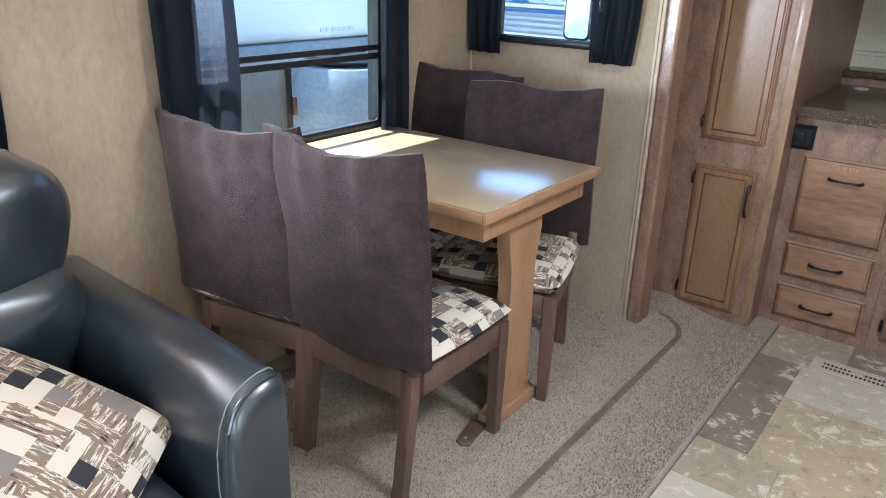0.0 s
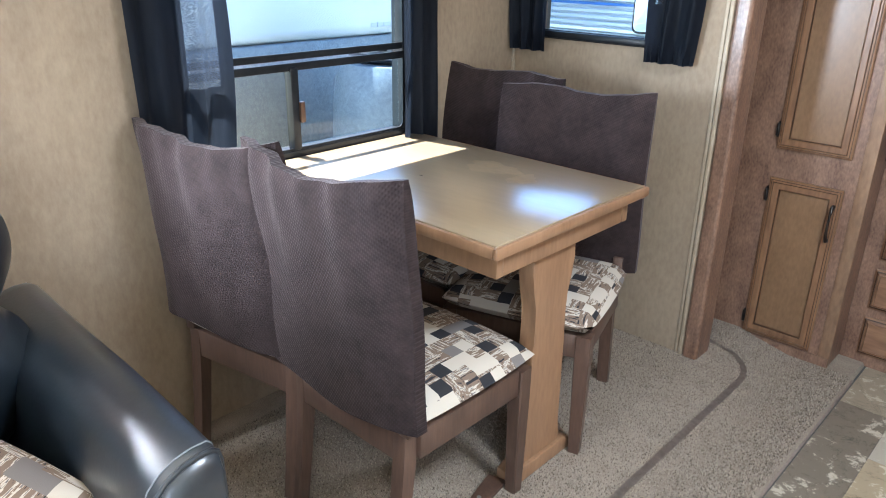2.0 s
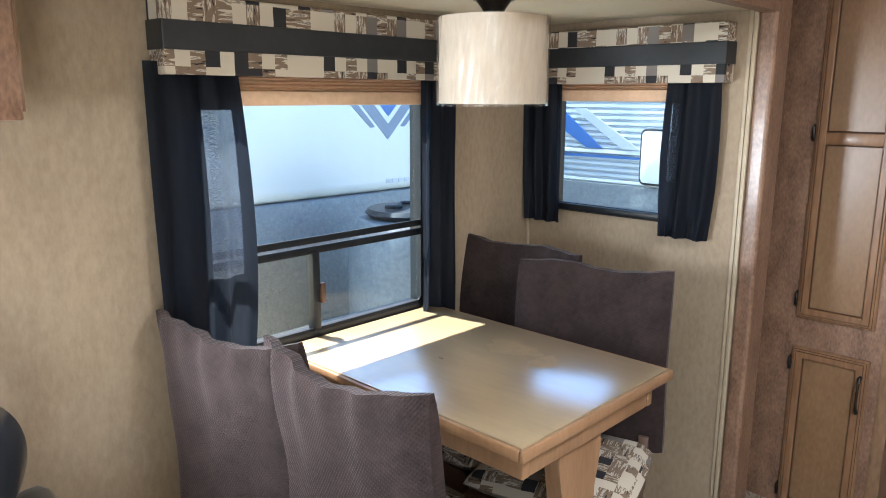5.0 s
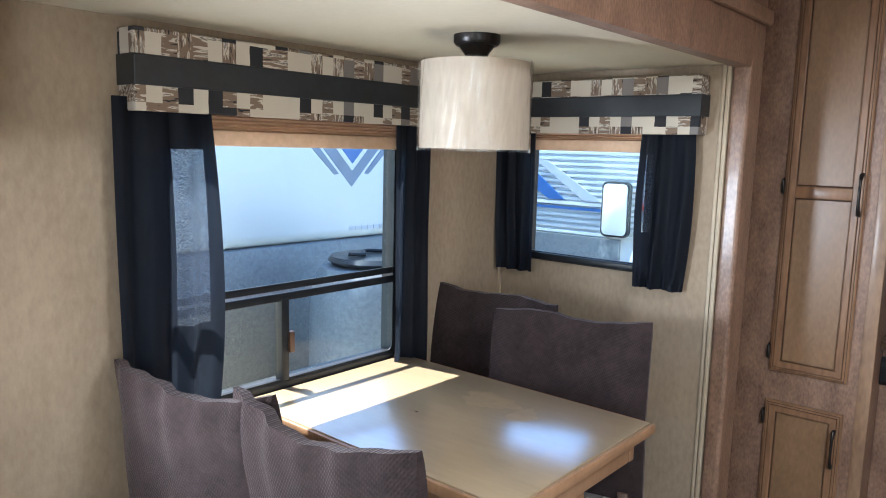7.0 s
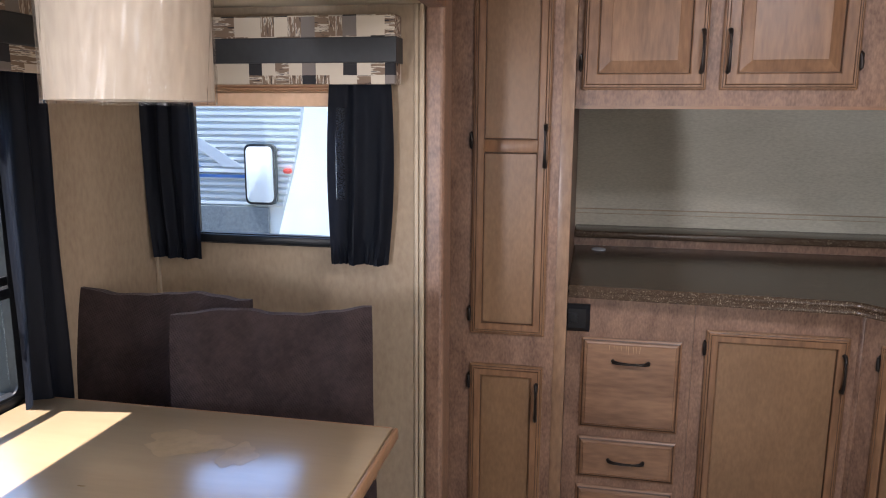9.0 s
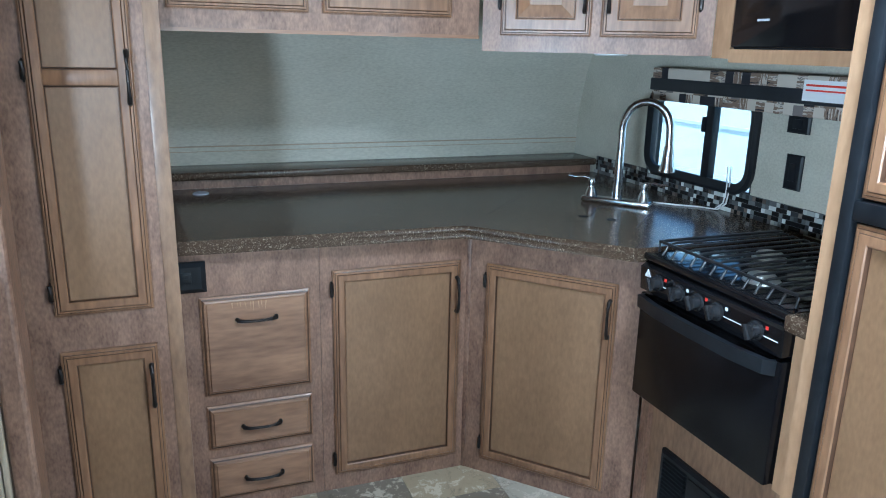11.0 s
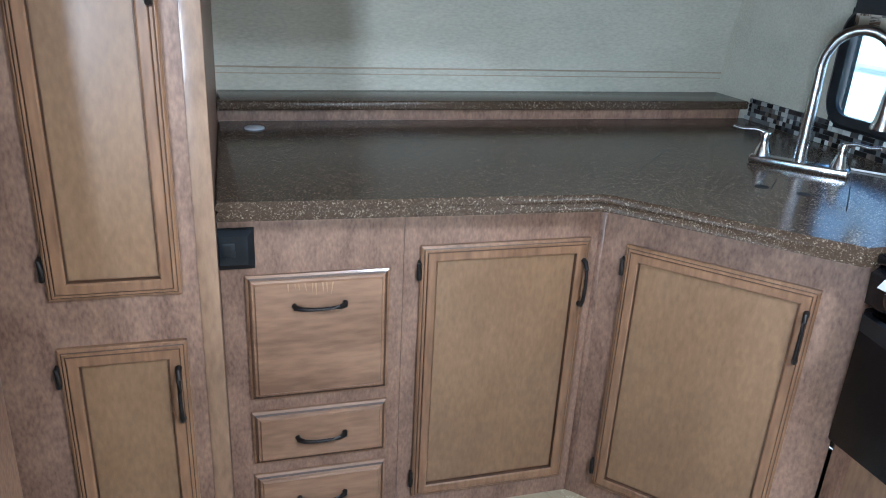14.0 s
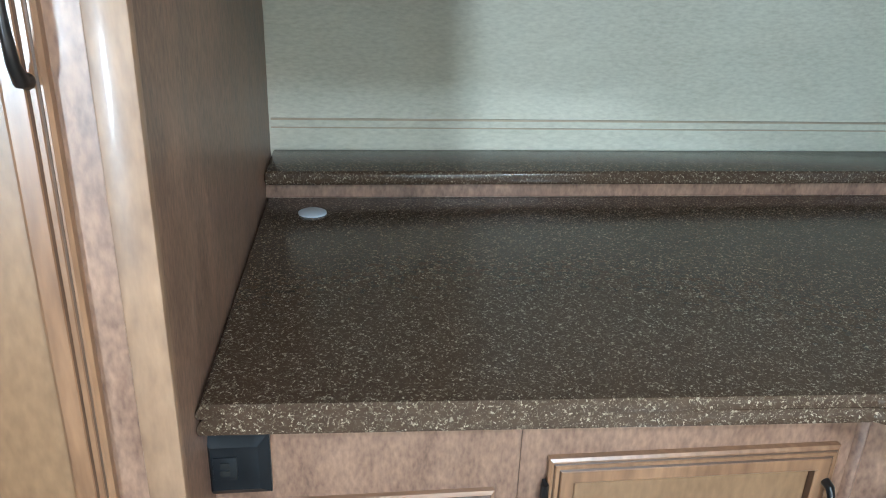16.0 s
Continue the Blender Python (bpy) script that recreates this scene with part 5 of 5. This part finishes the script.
part("disc", turned(bmesh.new(), [(0.001, 0.0), (0.029, 0.0), (0.029, 0.003), (0.025, 0.005), (0.001, 0.0045)], (0, 0, 0), 32), M_SILVER, cap)

lg = thing("worktop_ledge", "raised speckled ledge along the front wall", "shelf")
part("riser", bx(-0.574, 1.26, 4.062, 4.075, 0.920, 0.957), M_FRAME, lg, smooth=False)
part("shelf", bx(-0.574, 1.277, 4.035, YF - 0.001, 0.955, 0.985, bevel=0.008, seg=3), M_WORKTOP, lg)


# ---- faucet ----
def faucet():
    t = thing("faucet", "brushed nickel two-handle gooseneck faucet", "faucet", m=pose(0.955, 3.385, 0.920, 0, 0, -50))
    part("base_plate", bx(-0.128, 0.128, -0.027, 0.027, 0.0, 0.024, bevel=0.008, seg=3), M_CHROME, t)
    pts = [(0, 0.0, 0.02), (0, 0.0, 0.16), (0.0, 0.0, 0.27)]
    for a in range(0, 181, 15):
        pts.append((0.085 - 0.085 * math.cos(radians(a)), -0.01 * a / 180, 0.28 + 0.095 * math.sin(radians(a))))
    pts += [(0.171, -0.011, 0.25), (0.172, -0.011, 0.225)]
    part("spout", tube(bmesh.new(), pts, [0.019, 0.0145, 0.0135] + [0.0135] * (len(pts) - 3), 16), M_CHROME, t)
    part("spray_head", turned(bmesh.new(), [(0.012, 0.235), (0.017, 0.222), (0.019, 0.19), (0.022, 0.165), (0.028, 0.145), (0.028, 0.138), (0.02, 0.136)], (0.172, -0.011, 0), 24), M_CHROME, t)
    for sx in (-1, 1):
        h = part("handle", turned(bmesh.new(), [(0.024, 0.022), (0.021, 0.035), (0.015, 0.05), (0.012, 0.065), (0.015, 0.078), (0.012, 0.086), (0.004, 0.088)], (sx * 0.098, 0, 0), 24), M_CHROME, t)
        part("lever", tube(bmesh.new(), [(sx * 0.098, 0, 0.084), (sx * 0.125, -0.004, 0.092), (sx * 0.16, -0.008, 0.088), (sx * 0.185, -0.010, 0.092)], [0.007, 0.006, 0.005, 0.006], 10), M_CHROME, h)


faucet()

cd = thing("power_cord", "thin white cord lying below the window", "cord")
pts = [(XR - 0.012, 3.17, 1.08), (XR - 0.014, 3.16, 1.00), (XR - 0.018, 3.165, 0.95), (XR - 0.03, 3.19, 0.925), (XR - 0.06, 3.25, 0.9235), (XR - 0.12, 3.30, 0.9235), (XR - 0.17, 3.36, 0.9235)]
part("wire", tube(bmesh.new(), pts, 0.003, 6), M_CORD, cd)
part("wire", tube(bmesh.new(), [(p[0] - 0.004, p[1] + 0.01, p[2]) for p in pts], 0.0025, 6), M_CORD, cd)

for nm, lab, y0, y1, z0, z1 in (("switch_plate", "dark brown blank switch plate on the kitchen wall", 2.868, 2.935, 1.048, 1.160), ("outlet", "black wall outlet under the valance", 2.862, 2.950, 1.226, 1.285)):
    p = thing(nm, lab, "plate", m=pose(XR, (y0 + y1) / 2, (z0 + z1) / 2, 0, 0, -90))
    w, h = (y1 - y0) / 2, (z1 - z0) / 2
    part("plate", ring_loft(bmesh.new(), -w, w, -h, h, [(0, 0), (0, -0.006), (0.006, -0.010)]), M_BLACK, p, smooth=False)
    part("rocker", bx(-w * 0.4, w * 0.4, -0.013, -0.009, -h * 0.5, h * 0.5, bevel=0.001), M_BLACK, p)


# ---- range ----
def stove():
    x0, y0, y1 = 0.665, 2.285, 2.822
    t = thing("gas_range", "black built-in gas range with oven and wire grates", "stove")
    part("body", bx(x0 + 0.05, 1.20, y0, y1, 0.47, 0.890, bevel=0.003), M_ENAMEL, t)
    part("oven_door", bx(x0 + 0.012, x0 + 0.05, y0 + 0.003, y1 - 0.003, 0.478, 0.795, bevel=0.006), M_OVEN, t, "black glass oven door")
    hp = [(x0 + 0.02, y1 - 0.015, 0.775), (x0 - 0.012, y1 - 0.03, 0.780), (x0 - 0.03, y1 - 0.12, 0.782), (x0 - 0.036, (y0 + y1) / 2, 0.783), (x0 - 0.03, y0 + 0.12, 0.782), (x0 - 0.012, y0 + 0.03, 0.780), (x0 + 0.02, y0 + 0.015, 0.775)]
    bm = bmesh.new()
    sec = [(-0.004, -0.02), (0.010, -0.02), (0.012, 0.016), (-0.006, 0.016)]
    rings = []
    fine = []
    for a, b in zip(hp, hp[1:]):
        fine += [Vector(a).lerp(Vector(b), k / 5) for k in range(5)]
    fine.append(Vector(hp[-1]))
    for p in fine:
        rings.append([bm.verts.new(p + Vector((s[0], 0, s[1]))) for s in sec])
    for a, b in zip(rings, rings[1:]):
        for k in range(4):
            bm.faces.new((a[k], a[(k + 1) % 4], b[(k + 1) % 4], b[k]))
    bm.faces.new(rings[0][::-1])
    bm.faces.new(rings[-1])
    part("oven_handle", bm, M_BLACK, t, "wide bowed black handle")
    pn = part("control_panel", prism(bmesh.new(), [(x0 + 0.008, 0.806), (x0 + 0.05, 0.806), (x0 + 0.06, 0.890), (x0 + 0.028, 0.890), (x0 + 0.004, 0.872)], y0 + 0.002, y1 - 0.002, "y", bevel=0.003), M_ENAMEL, t)
    for k, y in enumerate((2.735, 2.643, 2.570, 2.497, 2.365)):
        kn = part("knob", turned(bmesh.new(), [(0.024, 0.0), (0.024, 0.006), (0.020, 0.008), (0.018, 0.026), (0.012, 0.030), (0.002, 0.030)], (0, 0, 0), 24), M_KNOB, pn, m=pose(x0 + 0.004, y, 0.846, 0, -92, 0))
        part("grip", bx(-0.019, 0.019, -0.006, 0.006, 0.024, 0.036, bevel=0.002), M_KNOB, kn, m=pose(0, 0, 0, 0, 0, 25))
        part("mark", bx(x0 + 0.003, x0 + 0.0055, y - 0.034, y - 0.026, 0.858, 0.866), M_RED if k in (0, 2, 4) else M_WHITE, pn, smooth=False)
    part("printed_line", bx(x0 + 0.003, x0 + 0.0055, y0 + 0.015, y1 - 0.06, 0.8395, 0.8410), M_WHITE, pn, smooth=False)
    part("emblem", prism(bmesh.new(), [(2.795, 0.850), (2.770, 0.850), (2.7825, 0.872)], x0 + 0.0025, x0 + 0.0050, "x"), M_WHITE, pn, "small white triangle emblem", smooth=False)
    top = part("cooktop", bx(x0 + 0.012, 1.20, y0 - 0.002, y1 + 0.002, 0.890, 0.912, bevel=0.007, seg=3), M_ENAMEL, t, "glossy black enamel cooktop")
    for bxx, byy, r in ((0.80, 2.50, 0.036), (1.00, 2.42, 0.03), (0.98, 2.66, 0.036)):
        bn = part("burner", turned(bmesh.new(), [(r + 0.012, 0.911), (r + 0.010, 0.915), (r, 0.916), (r, 0.926), (r - 0.004, 0.930), (0.002, 0.930)], (bxx, byy, 0), 30), M_ALU, top, "round aluminium burner cap")
    g = part("grate", tube(bmesh.new(), [(x0 + 0.05, y0 + 0.02, 0.945), (x0 + 0.05, y1 - 0.02, 0.945)], 0.0045, 8), M_IRON, t, "black wire grate")
    for yy in (y0 + 0.02, y1 - 0.02):
        part("frame_bar", tube(bmesh.new(), [(x0 + 0.05, yy, 0.915), (x0 + 0.05, yy, 0.943), (x0 + 0.07, yy, 0.945), (1.14, yy, 0.945), (1.16, yy, 0.943), (1.16, yy, 0.915)], 0.0045, 8), M_IRON, g)
    for k in range(12):
        y = y0 + 0.055 + k * (y1 - y0 - 0.11) / 11
        part("wire", tube(bmesh.new(), [(x0 + 0.035, y, 0.914), (x0 + 0.052, y, 0.940), (x0 + 0.075, y, 0.947), (1.13, y, 0.947), (1.15, y, 0.940), (1.165, y, 0.914)], 0.0036, 8), M_IRON, g)


stove()

# panel below the range, with furnace grille
rp = thing("range_surround", "brown wooden panel below the gas range", "cabinet")
part("panel", bx(0.77, 0.80, 2.21, 2.862, 0.0, 0.47), M_FRAMEM, rp, smooth=False)
part("stile", bx(0.752, 0.80, 2.824, 2.860, 0.0, 0.877), M_FRAME, rp, smooth=False)
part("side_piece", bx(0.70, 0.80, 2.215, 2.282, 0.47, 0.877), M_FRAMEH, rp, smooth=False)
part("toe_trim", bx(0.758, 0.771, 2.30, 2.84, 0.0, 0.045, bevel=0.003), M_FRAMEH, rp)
ws = thing("worktop_strip", "narrow speckled worktop strip beside the range", "countertop")
part("slab", bx(0.655, 1.279, 2.214, 2.281, 0.878, 0.918, bevel=0.008), M_WORKTOP, ws)
bk = thing("worktop_back_strip", "speckled worktop strip behind the range", "countertop")
part("slab", bx(1.203, 1.279, 2.283, 2.828, 0.878, 0.916, bevel=0.004), M_WORKTOP, bk)


def furnace_grille():
    t = thing("furnace_grille", "black furnace grille with louvres in the panel", "vent", m=pose(0.77, 2.59, 0.19, 0, 0, -90))
    part("frame", ring_loft(bmesh.new(), -0.158, 0.158, -0.120, 0.120, [(0, 0), (0, -0.012), (0.008, -0.020), (0.018, -0.020), (0.020, -0.016)], cap=True), M_BLACK, t, smooth=False)
    part("cover", bx(-0.028, 0.132, -0.021, -0.015, -0.095, 0.095, bevel=0.002), M_BLACK, t)
    for k in range(15):
        z = -0.094 + k * 0.0134
        part("louvre", prism(bmesh.new(), [(-0.015, z), (-0.026, z + 0.002), (-0.026, z + 0.004), (-0.015, z + 0.008)], -0.135, -0.036, "x"), M_BLACK, t, smooth=False)


furnace_grille()


# ---- refrigerator ----
def fridge():
    t = thing("refrigerator", "built-in refrigerator with black frame and maple panels", "refrigerator")
    xf = 0.65
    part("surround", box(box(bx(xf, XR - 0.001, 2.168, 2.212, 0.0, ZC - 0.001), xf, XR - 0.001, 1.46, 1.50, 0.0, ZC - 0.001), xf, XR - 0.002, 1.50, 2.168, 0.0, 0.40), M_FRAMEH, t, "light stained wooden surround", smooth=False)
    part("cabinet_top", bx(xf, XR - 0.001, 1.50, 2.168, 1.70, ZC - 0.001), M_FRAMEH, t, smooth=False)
    part("frame", box(box(box(bx(xf - 0.016, xf + 0.02, 2.140, 2.170, 0.41, 1.70, bevel=0.005), xf - 0.016, xf + 0.02, 1.50, 1.53, 0.41, 1.70, bevel=0.005), xf - 0.016, xf + 0.02, 1.53, 2.14, 0.41, 0.445, bevel=0.005), xf - 0.016, xf + 0.02, 1.53, 2.14, 1.16, 1.20, bevel=0.005), M_BLACK, t, "black plastic frame")
    part("body", bx(xf + 0.02, XR - 0.05, 1.52, 2.15, 0.41, 1.69), M_BLACK, t, smooth=False)
    for z0, z1 in ((0.45, 1.155), (1.205, 1.69)):
        panel_door(t, -0.300, 0.300, z0, z1, 0.0).matrix_basis = pose(xf + 0.006, 1.835, 0, 0, 0, -90)


fridge()


# ---- wall cabinets ----
def wall_cabinet():
    t = thing("wall_cabinet", "stained maple wall cabinet with two raised-panel doors", "cabinet", "wall cabinets")
    part("body", bx(-0.574, 0.325, 3.25, 3.72, 1.497, ZC - 0.001, bevel=0.002), M_FRAME, t, smooth=False)
    part("bottom_line", bx(-0.574, 0.325, 3.247, 3.250, 1.490, 1.500), M_DRAWER, t, smooth=False)
    panel_door(t, -0.556, -0.188, 1.548, 2.05, 3.25, (-0.205, 1.66, 0.12), ((-0.560, 1.63),), raised=True)
    panel_door(t, -0.148, 0.232, 1.548, 2.05, 3.25, (-0.130, 1.66, 0.12), ((0.236, 1.63),), raised=True)


def diagonal_cabinet():
    ax, ay, bx_, by_ = 0.330, 3.235, 0.875, 2.87
    ang, L = math.degrees(math.atan2(by_ - ay, bx_ - ax)), math.hypot(bx_ - ax, by_ - ay)
    t = thing("corner_wall_cabinet", "diagonal maple wall cabinet with raised-panel doors", "cabinet", "wall cabinets", m=pose(ax, ay, 0, 0, 0, ang))
    part("body", prism(bmesh.new(), [(0.0, 0.0), (L, 0.0), (L, 0.30), (0.25, 0.62), (0.16, 0.40)], 1.455, ZC - 0.001, "z"), M_FRAME, t, smooth=False)
    panel_door(t, 0.055, 0.318, 1.502, 2.05, 0.0, (0.298, 1.63, 0.12), ((0.051, 1.60),), raised=True)
    panel_door(t, 0.345, 0.610, 1.502, 2.05, 0.0, (0.365, 1.63, 0.12), ((0.614, 1.60),), raised=True)
    part("puck_light", turned(bmesh.new(), [(0.001, 1.449), (0.045, 1.449), (0.05, 1.452), (0.05, 1.456)], (0.38, 0.10, 0), 24), M_WHITE, t, "round white under-cabinet lamp")


def microwave():
    t = thing("microwave", "black microwave built into the wall cabinet over the range", "microwave")
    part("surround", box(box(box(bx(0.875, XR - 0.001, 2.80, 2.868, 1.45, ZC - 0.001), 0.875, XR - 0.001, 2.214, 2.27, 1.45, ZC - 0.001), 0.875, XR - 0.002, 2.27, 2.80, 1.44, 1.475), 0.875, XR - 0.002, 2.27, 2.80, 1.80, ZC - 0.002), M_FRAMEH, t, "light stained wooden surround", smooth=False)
    part("body", bx(0.885, XR - 0.02, 2.275, 2.795, 1.476, 1.795), M_BLACK, t, smooth=False)
    part("door", bx(0.868, 0.886, 2.40, 2.79, 1.480, 1.79, bevel=0.004), M_ENAMEL, t, "black glass door")
    part("emblem", bx(0.866, 0.869, 2.66, 2.70, 1.545, 1.551), M_SILVER, t, smooth=False)


wall_cabinet()
diagonal_cabinet()
microwave()
nt_ = thing("paper_notice", "white paper notice with red print on the valance", "paper", m=pose(XR - 0.098, 2.72, 1.365, 0, 0, -90))
part("sheet", bx(-0.10, 0.10, -0.002, 0.0, -0.030, 0.030), M_WHITE, nt_, smooth=False)
part("print_bar", box(bx(-0.09, 0.09, -0.003, -0.0015, 0.012, 0.018), -0.09, 0.06, -0.003, -0.0015, -0.002, 0.003), M_RED, nt_, "red printed bars", smooth=False)


# ---- floor register ----
def register():
    t = thing("floor_register", "beige plastic floor register with slotted grille", "vent", m=pose(-0.146, 3.062, 0.001, 0, 0, -1.2))
    w, d = 0.152, 0.049
    bm = bmesh.new()
    for a, b, c, e in ((-w, w, -d, -0.028), (-w, w, 0.028, d), (-w, -0.115, -0.028, 0.028), (0.115, w, -0.028, 0.028)):
        box(bm, a, b, c, e, 0.0, 0.006)
    part("frame", bm, M_PLASTER, t, smooth=False)
    part("well", bx(-0.115, 0.115, -0.028, 0.028, 0.0, 0.001), M_DARK, t, smooth=False)
    for k in range(16):
        x = -0.108 + k * 0.0144
        part("slat", bx(x, x + 0.005, -0.028, 0.028, 0.001, 0.0055), M_PLASTER, t, smooth=False)
    part("slat", bx(-0.115, 0.115, -0.003, 0.003, 0.001, 0.0058), M_PLASTER, t, smooth=False)
    part("lever", bx(-0.02, 0.02, 0.004, 0.014, 0.001, 0.008, bevel=0.001), M_PLASTER, t)


register()

# dark woven strip let into the carpet round the slide-out
bm = bmesh.new()
path = [(-0.755, -2.2), (-0.755, 2.70)] + [(-0.855 + 0.10 * math.cos(radians(a)), 2.84 + 0.14 * math.sin(radians(a))) for a in range(0, 91, 15)] + [(-0.93, 2.985)]


def carpet_z(x):
    return 0.0135 + max(0.0, min(1.0, (-0.70 - x) / 0.20)) * (ZSF - 0.015)


left, right = [], []
for i, p in enumerate(path):
    a, b = Vector(path[max(i - 1, 0)]), Vector(path[min(i + 1, len(path) - 1)])
    d = (b - a).normalized()
    nrm = Vector((-d.y, d.x)) * 0.0105
    for side, s in ((left, 1), (right, -1)):
        q = Vector(p) + nrm * s
        side.append(bm.verts.new((q.x, q.y, carpet_z(q.x) + 0.005)))
for i in range(len(path) - 1):
    bm.faces.new((left[i], left[i + 1], right[i + 1], right[i]))
bmesh.ops.solidify(bm, geom=bm.faces[:], thickness=0.003)
tagged(part("trim_carpet_strip", bm, M_STRIP), "dark taupe strip let into the carpet", "trim", kind="structure")
tagged(part("trim_carpet_edge", bx(-0.489, -0.480, -2.2, 3.17, -0.002, 0.006, bevel=0.002), M_STRIP), "thin edge strip between carpet and vinyl", "trim", kind="structure")

# carpet pile
rng = np.random.default_rng(5)
N = 150000
px = rng.uniform(-1.70, -0.494, N)
py = rng.uniform(0.6, 3.17, N)
keep = (py < YE) | (px > -0.90) | ((px > -1.04) & (py > 2.93))
px, py = px[keep], py[keep]
pz = 0.013 + np.clip((-0.70 - px) / 0.20, 0, 1) * (ZSF - 0.015)
n = len(px)
ang = rng.uniform(0, 6.283, n)
lean = rng.normal(0, 0.0028, (n, 2))
hgt = rng.uniform(0.0035, 0.0075, n)
vs = np.zeros((n, 4, 3))
for k in range(3):
    a = ang + k * 2.0944
    vs[:, k] = np.stack([px + 0.0030 * np.cos(a), py + 0.0030 * np.sin(a), pz - 0.001], 1)
vs[:, 3] = np.stack([px + lean[:, 0], py + lean[:, 1], pz + hgt], 1)
base = (np.arange(n) * 4)[:, None]
tri = np.concatenate([base + np.array([[0, 1, 3]]), base + np.array([[1, 2, 3]]), base + np.array([[2, 0, 3]])], 0)
me = bpy.data.meshes.new("carpet_pile")
me.from_pydata(vs.reshape(-1, 3).tolist(), [], tri.tolist())
me.materials.append(M_PILE)
tagged(new("carpet_pile", me), "short twisted beige carpet tufts", "carpet", kind="stuff")

# ---- pieces of the setting ----
floor_ob = bpy.data.objects["floor"]
GREY, PALE, RUST, OLIVE = range(4)
SLABS = [(-0.478, -0.19, 3.012, 3.36, OLIVE), (-0.19, 0.11, 3.012, 3.36, GREY), (0.11, 0.42, 3.145, 3.36, RUST), (0.42, 0.86, 3.145, 3.36, PALE), (0.42, 0.86, 2.965, 3.145, PALE), (0.11, 0.42, 2.68, 3.145, GREY),
         (-0.32, 0.11, 2.74, 3.012, PALE), (-0.478, -0.32, 2.315, 3.012, GREY), (-0.32, 0.11, 2.315, 2.74, RUST), (0.42, 0.86, 2.68, 2.965, PALE), (0.11, 0.50, 2.315, 2.68, OLIVE), (0.50, 0.86, 2.315, 2.68, PALE),
         (-0.478, -0.22, 2.09, 2.315, OLIVE), (-0.478, -0.22, 1.80, 2.09, PALE), (-0.22, 0.20, 2.02, 2.315, RUST), (-0.22, 0.20, 1.80, 2.02, PALE), (0.20, 0.86, 1.80, 2.315, OLIVE)]
rng = random.Random(21)
y = 1.80 - 0.305
while y > 0.2:
    x = -0.478
    while x < 0.85:
        w = rng.choice((0.305, 0.305, 0.42, 0.205))
        xb = 0.86 if x + w > 0.72 else x + w
        SLABS.append((x, xb, y, y + 0.305, rng.choice((0, 1, 1, 2, 3))))
        x = xb
    y -= 0.305
for xa, xb, ya, yb, kind_of_slate in SLABS:
    w, h = (xb - xa) / 2 - 0.0005, (yb - ya) / 2 - 0.0005
    part("tile", bx(-w, w, -h, h, -0.004, 0.0, bevel=0.0006, seg=1), M_SLATES[kind_of_slate], floor_ob, smooth=False, m=pose((xa + xb) / 2, (ya + yb) / 2, 0.0))
for r, y in enumerate((-0.185, -0.49, -0.795, -1.1, -1.405, -1.71, -2.015)):
    for k in range(3):
        bm = bx(-0.291, 0.291, -0.151, 0.151, -0.004, 0.0)
        part("tile", bm, M_SLATES[(r + k) % 4], floor_ob, smooth=False, m=pose(-0.185 + k * 0.585, y + 0.3085, 0.0))

# glass mosaic strip behind the sink and range
backing = tagged(part("backsplash", bx(XR - 0.004, XR - 0.0005, 2.74, 4.03, 0.9205, 0.998), M_GROUT, smooth=False), "strip of small black, grey and white glass tiles", "backsplash", kind="structure")
P = 0.0155
mos = [mesh_of("mosaic_tile", bx(-0.004, 0.0, -P / 2 + 0.0008, P / 2 - 0.0008, -P / 2 + 0.0008, P / 2 - 0.0008), m) for m in M_MOSAIC]
mos2 = [mesh_of("mosaic_tile_wide", bx(-0.004, 0.0, -P + 0.0008, P - 0.0008, -P / 2 + 0.0008, P / 2 - 0.0008), m) for m in M_MOSAIC]
rng = random.Random(13)
rest = [bmesh.new() for _ in M_MOSAIC]
for j in range(5):
    y = 2.745
    while y < 4.02:
        wide = rng.random() < 0.22
        w = 2 * P if wide else P
        k = rng.choice((0, 0, 0, 1, 1, 2, 2, 3, 4))
        zc = 0.9205 + P * (j + 0.5)
        if y < 3.72:
            ob = new("mosaic_tile", (mos2 if wide else mos)[k])
            ob.parent = backing
            ob.matrix_basis = pose(XR - 0.004 - rng.uniform(0, 0.001), y + w / 2, zc)
        else:
            box(rest[k], XR - 0.0085, XR - 0.004, y + 0.0008, y + w - 0.0008, zc - P / 2 + 0.0008, zc + P / 2 - 0.0008)
        y += w
for bm, mt in zip(rest, M_MOSAIC):
    tagged(part("mosaic_rest", bm, mt, backing, smooth=False), kind="stuff")
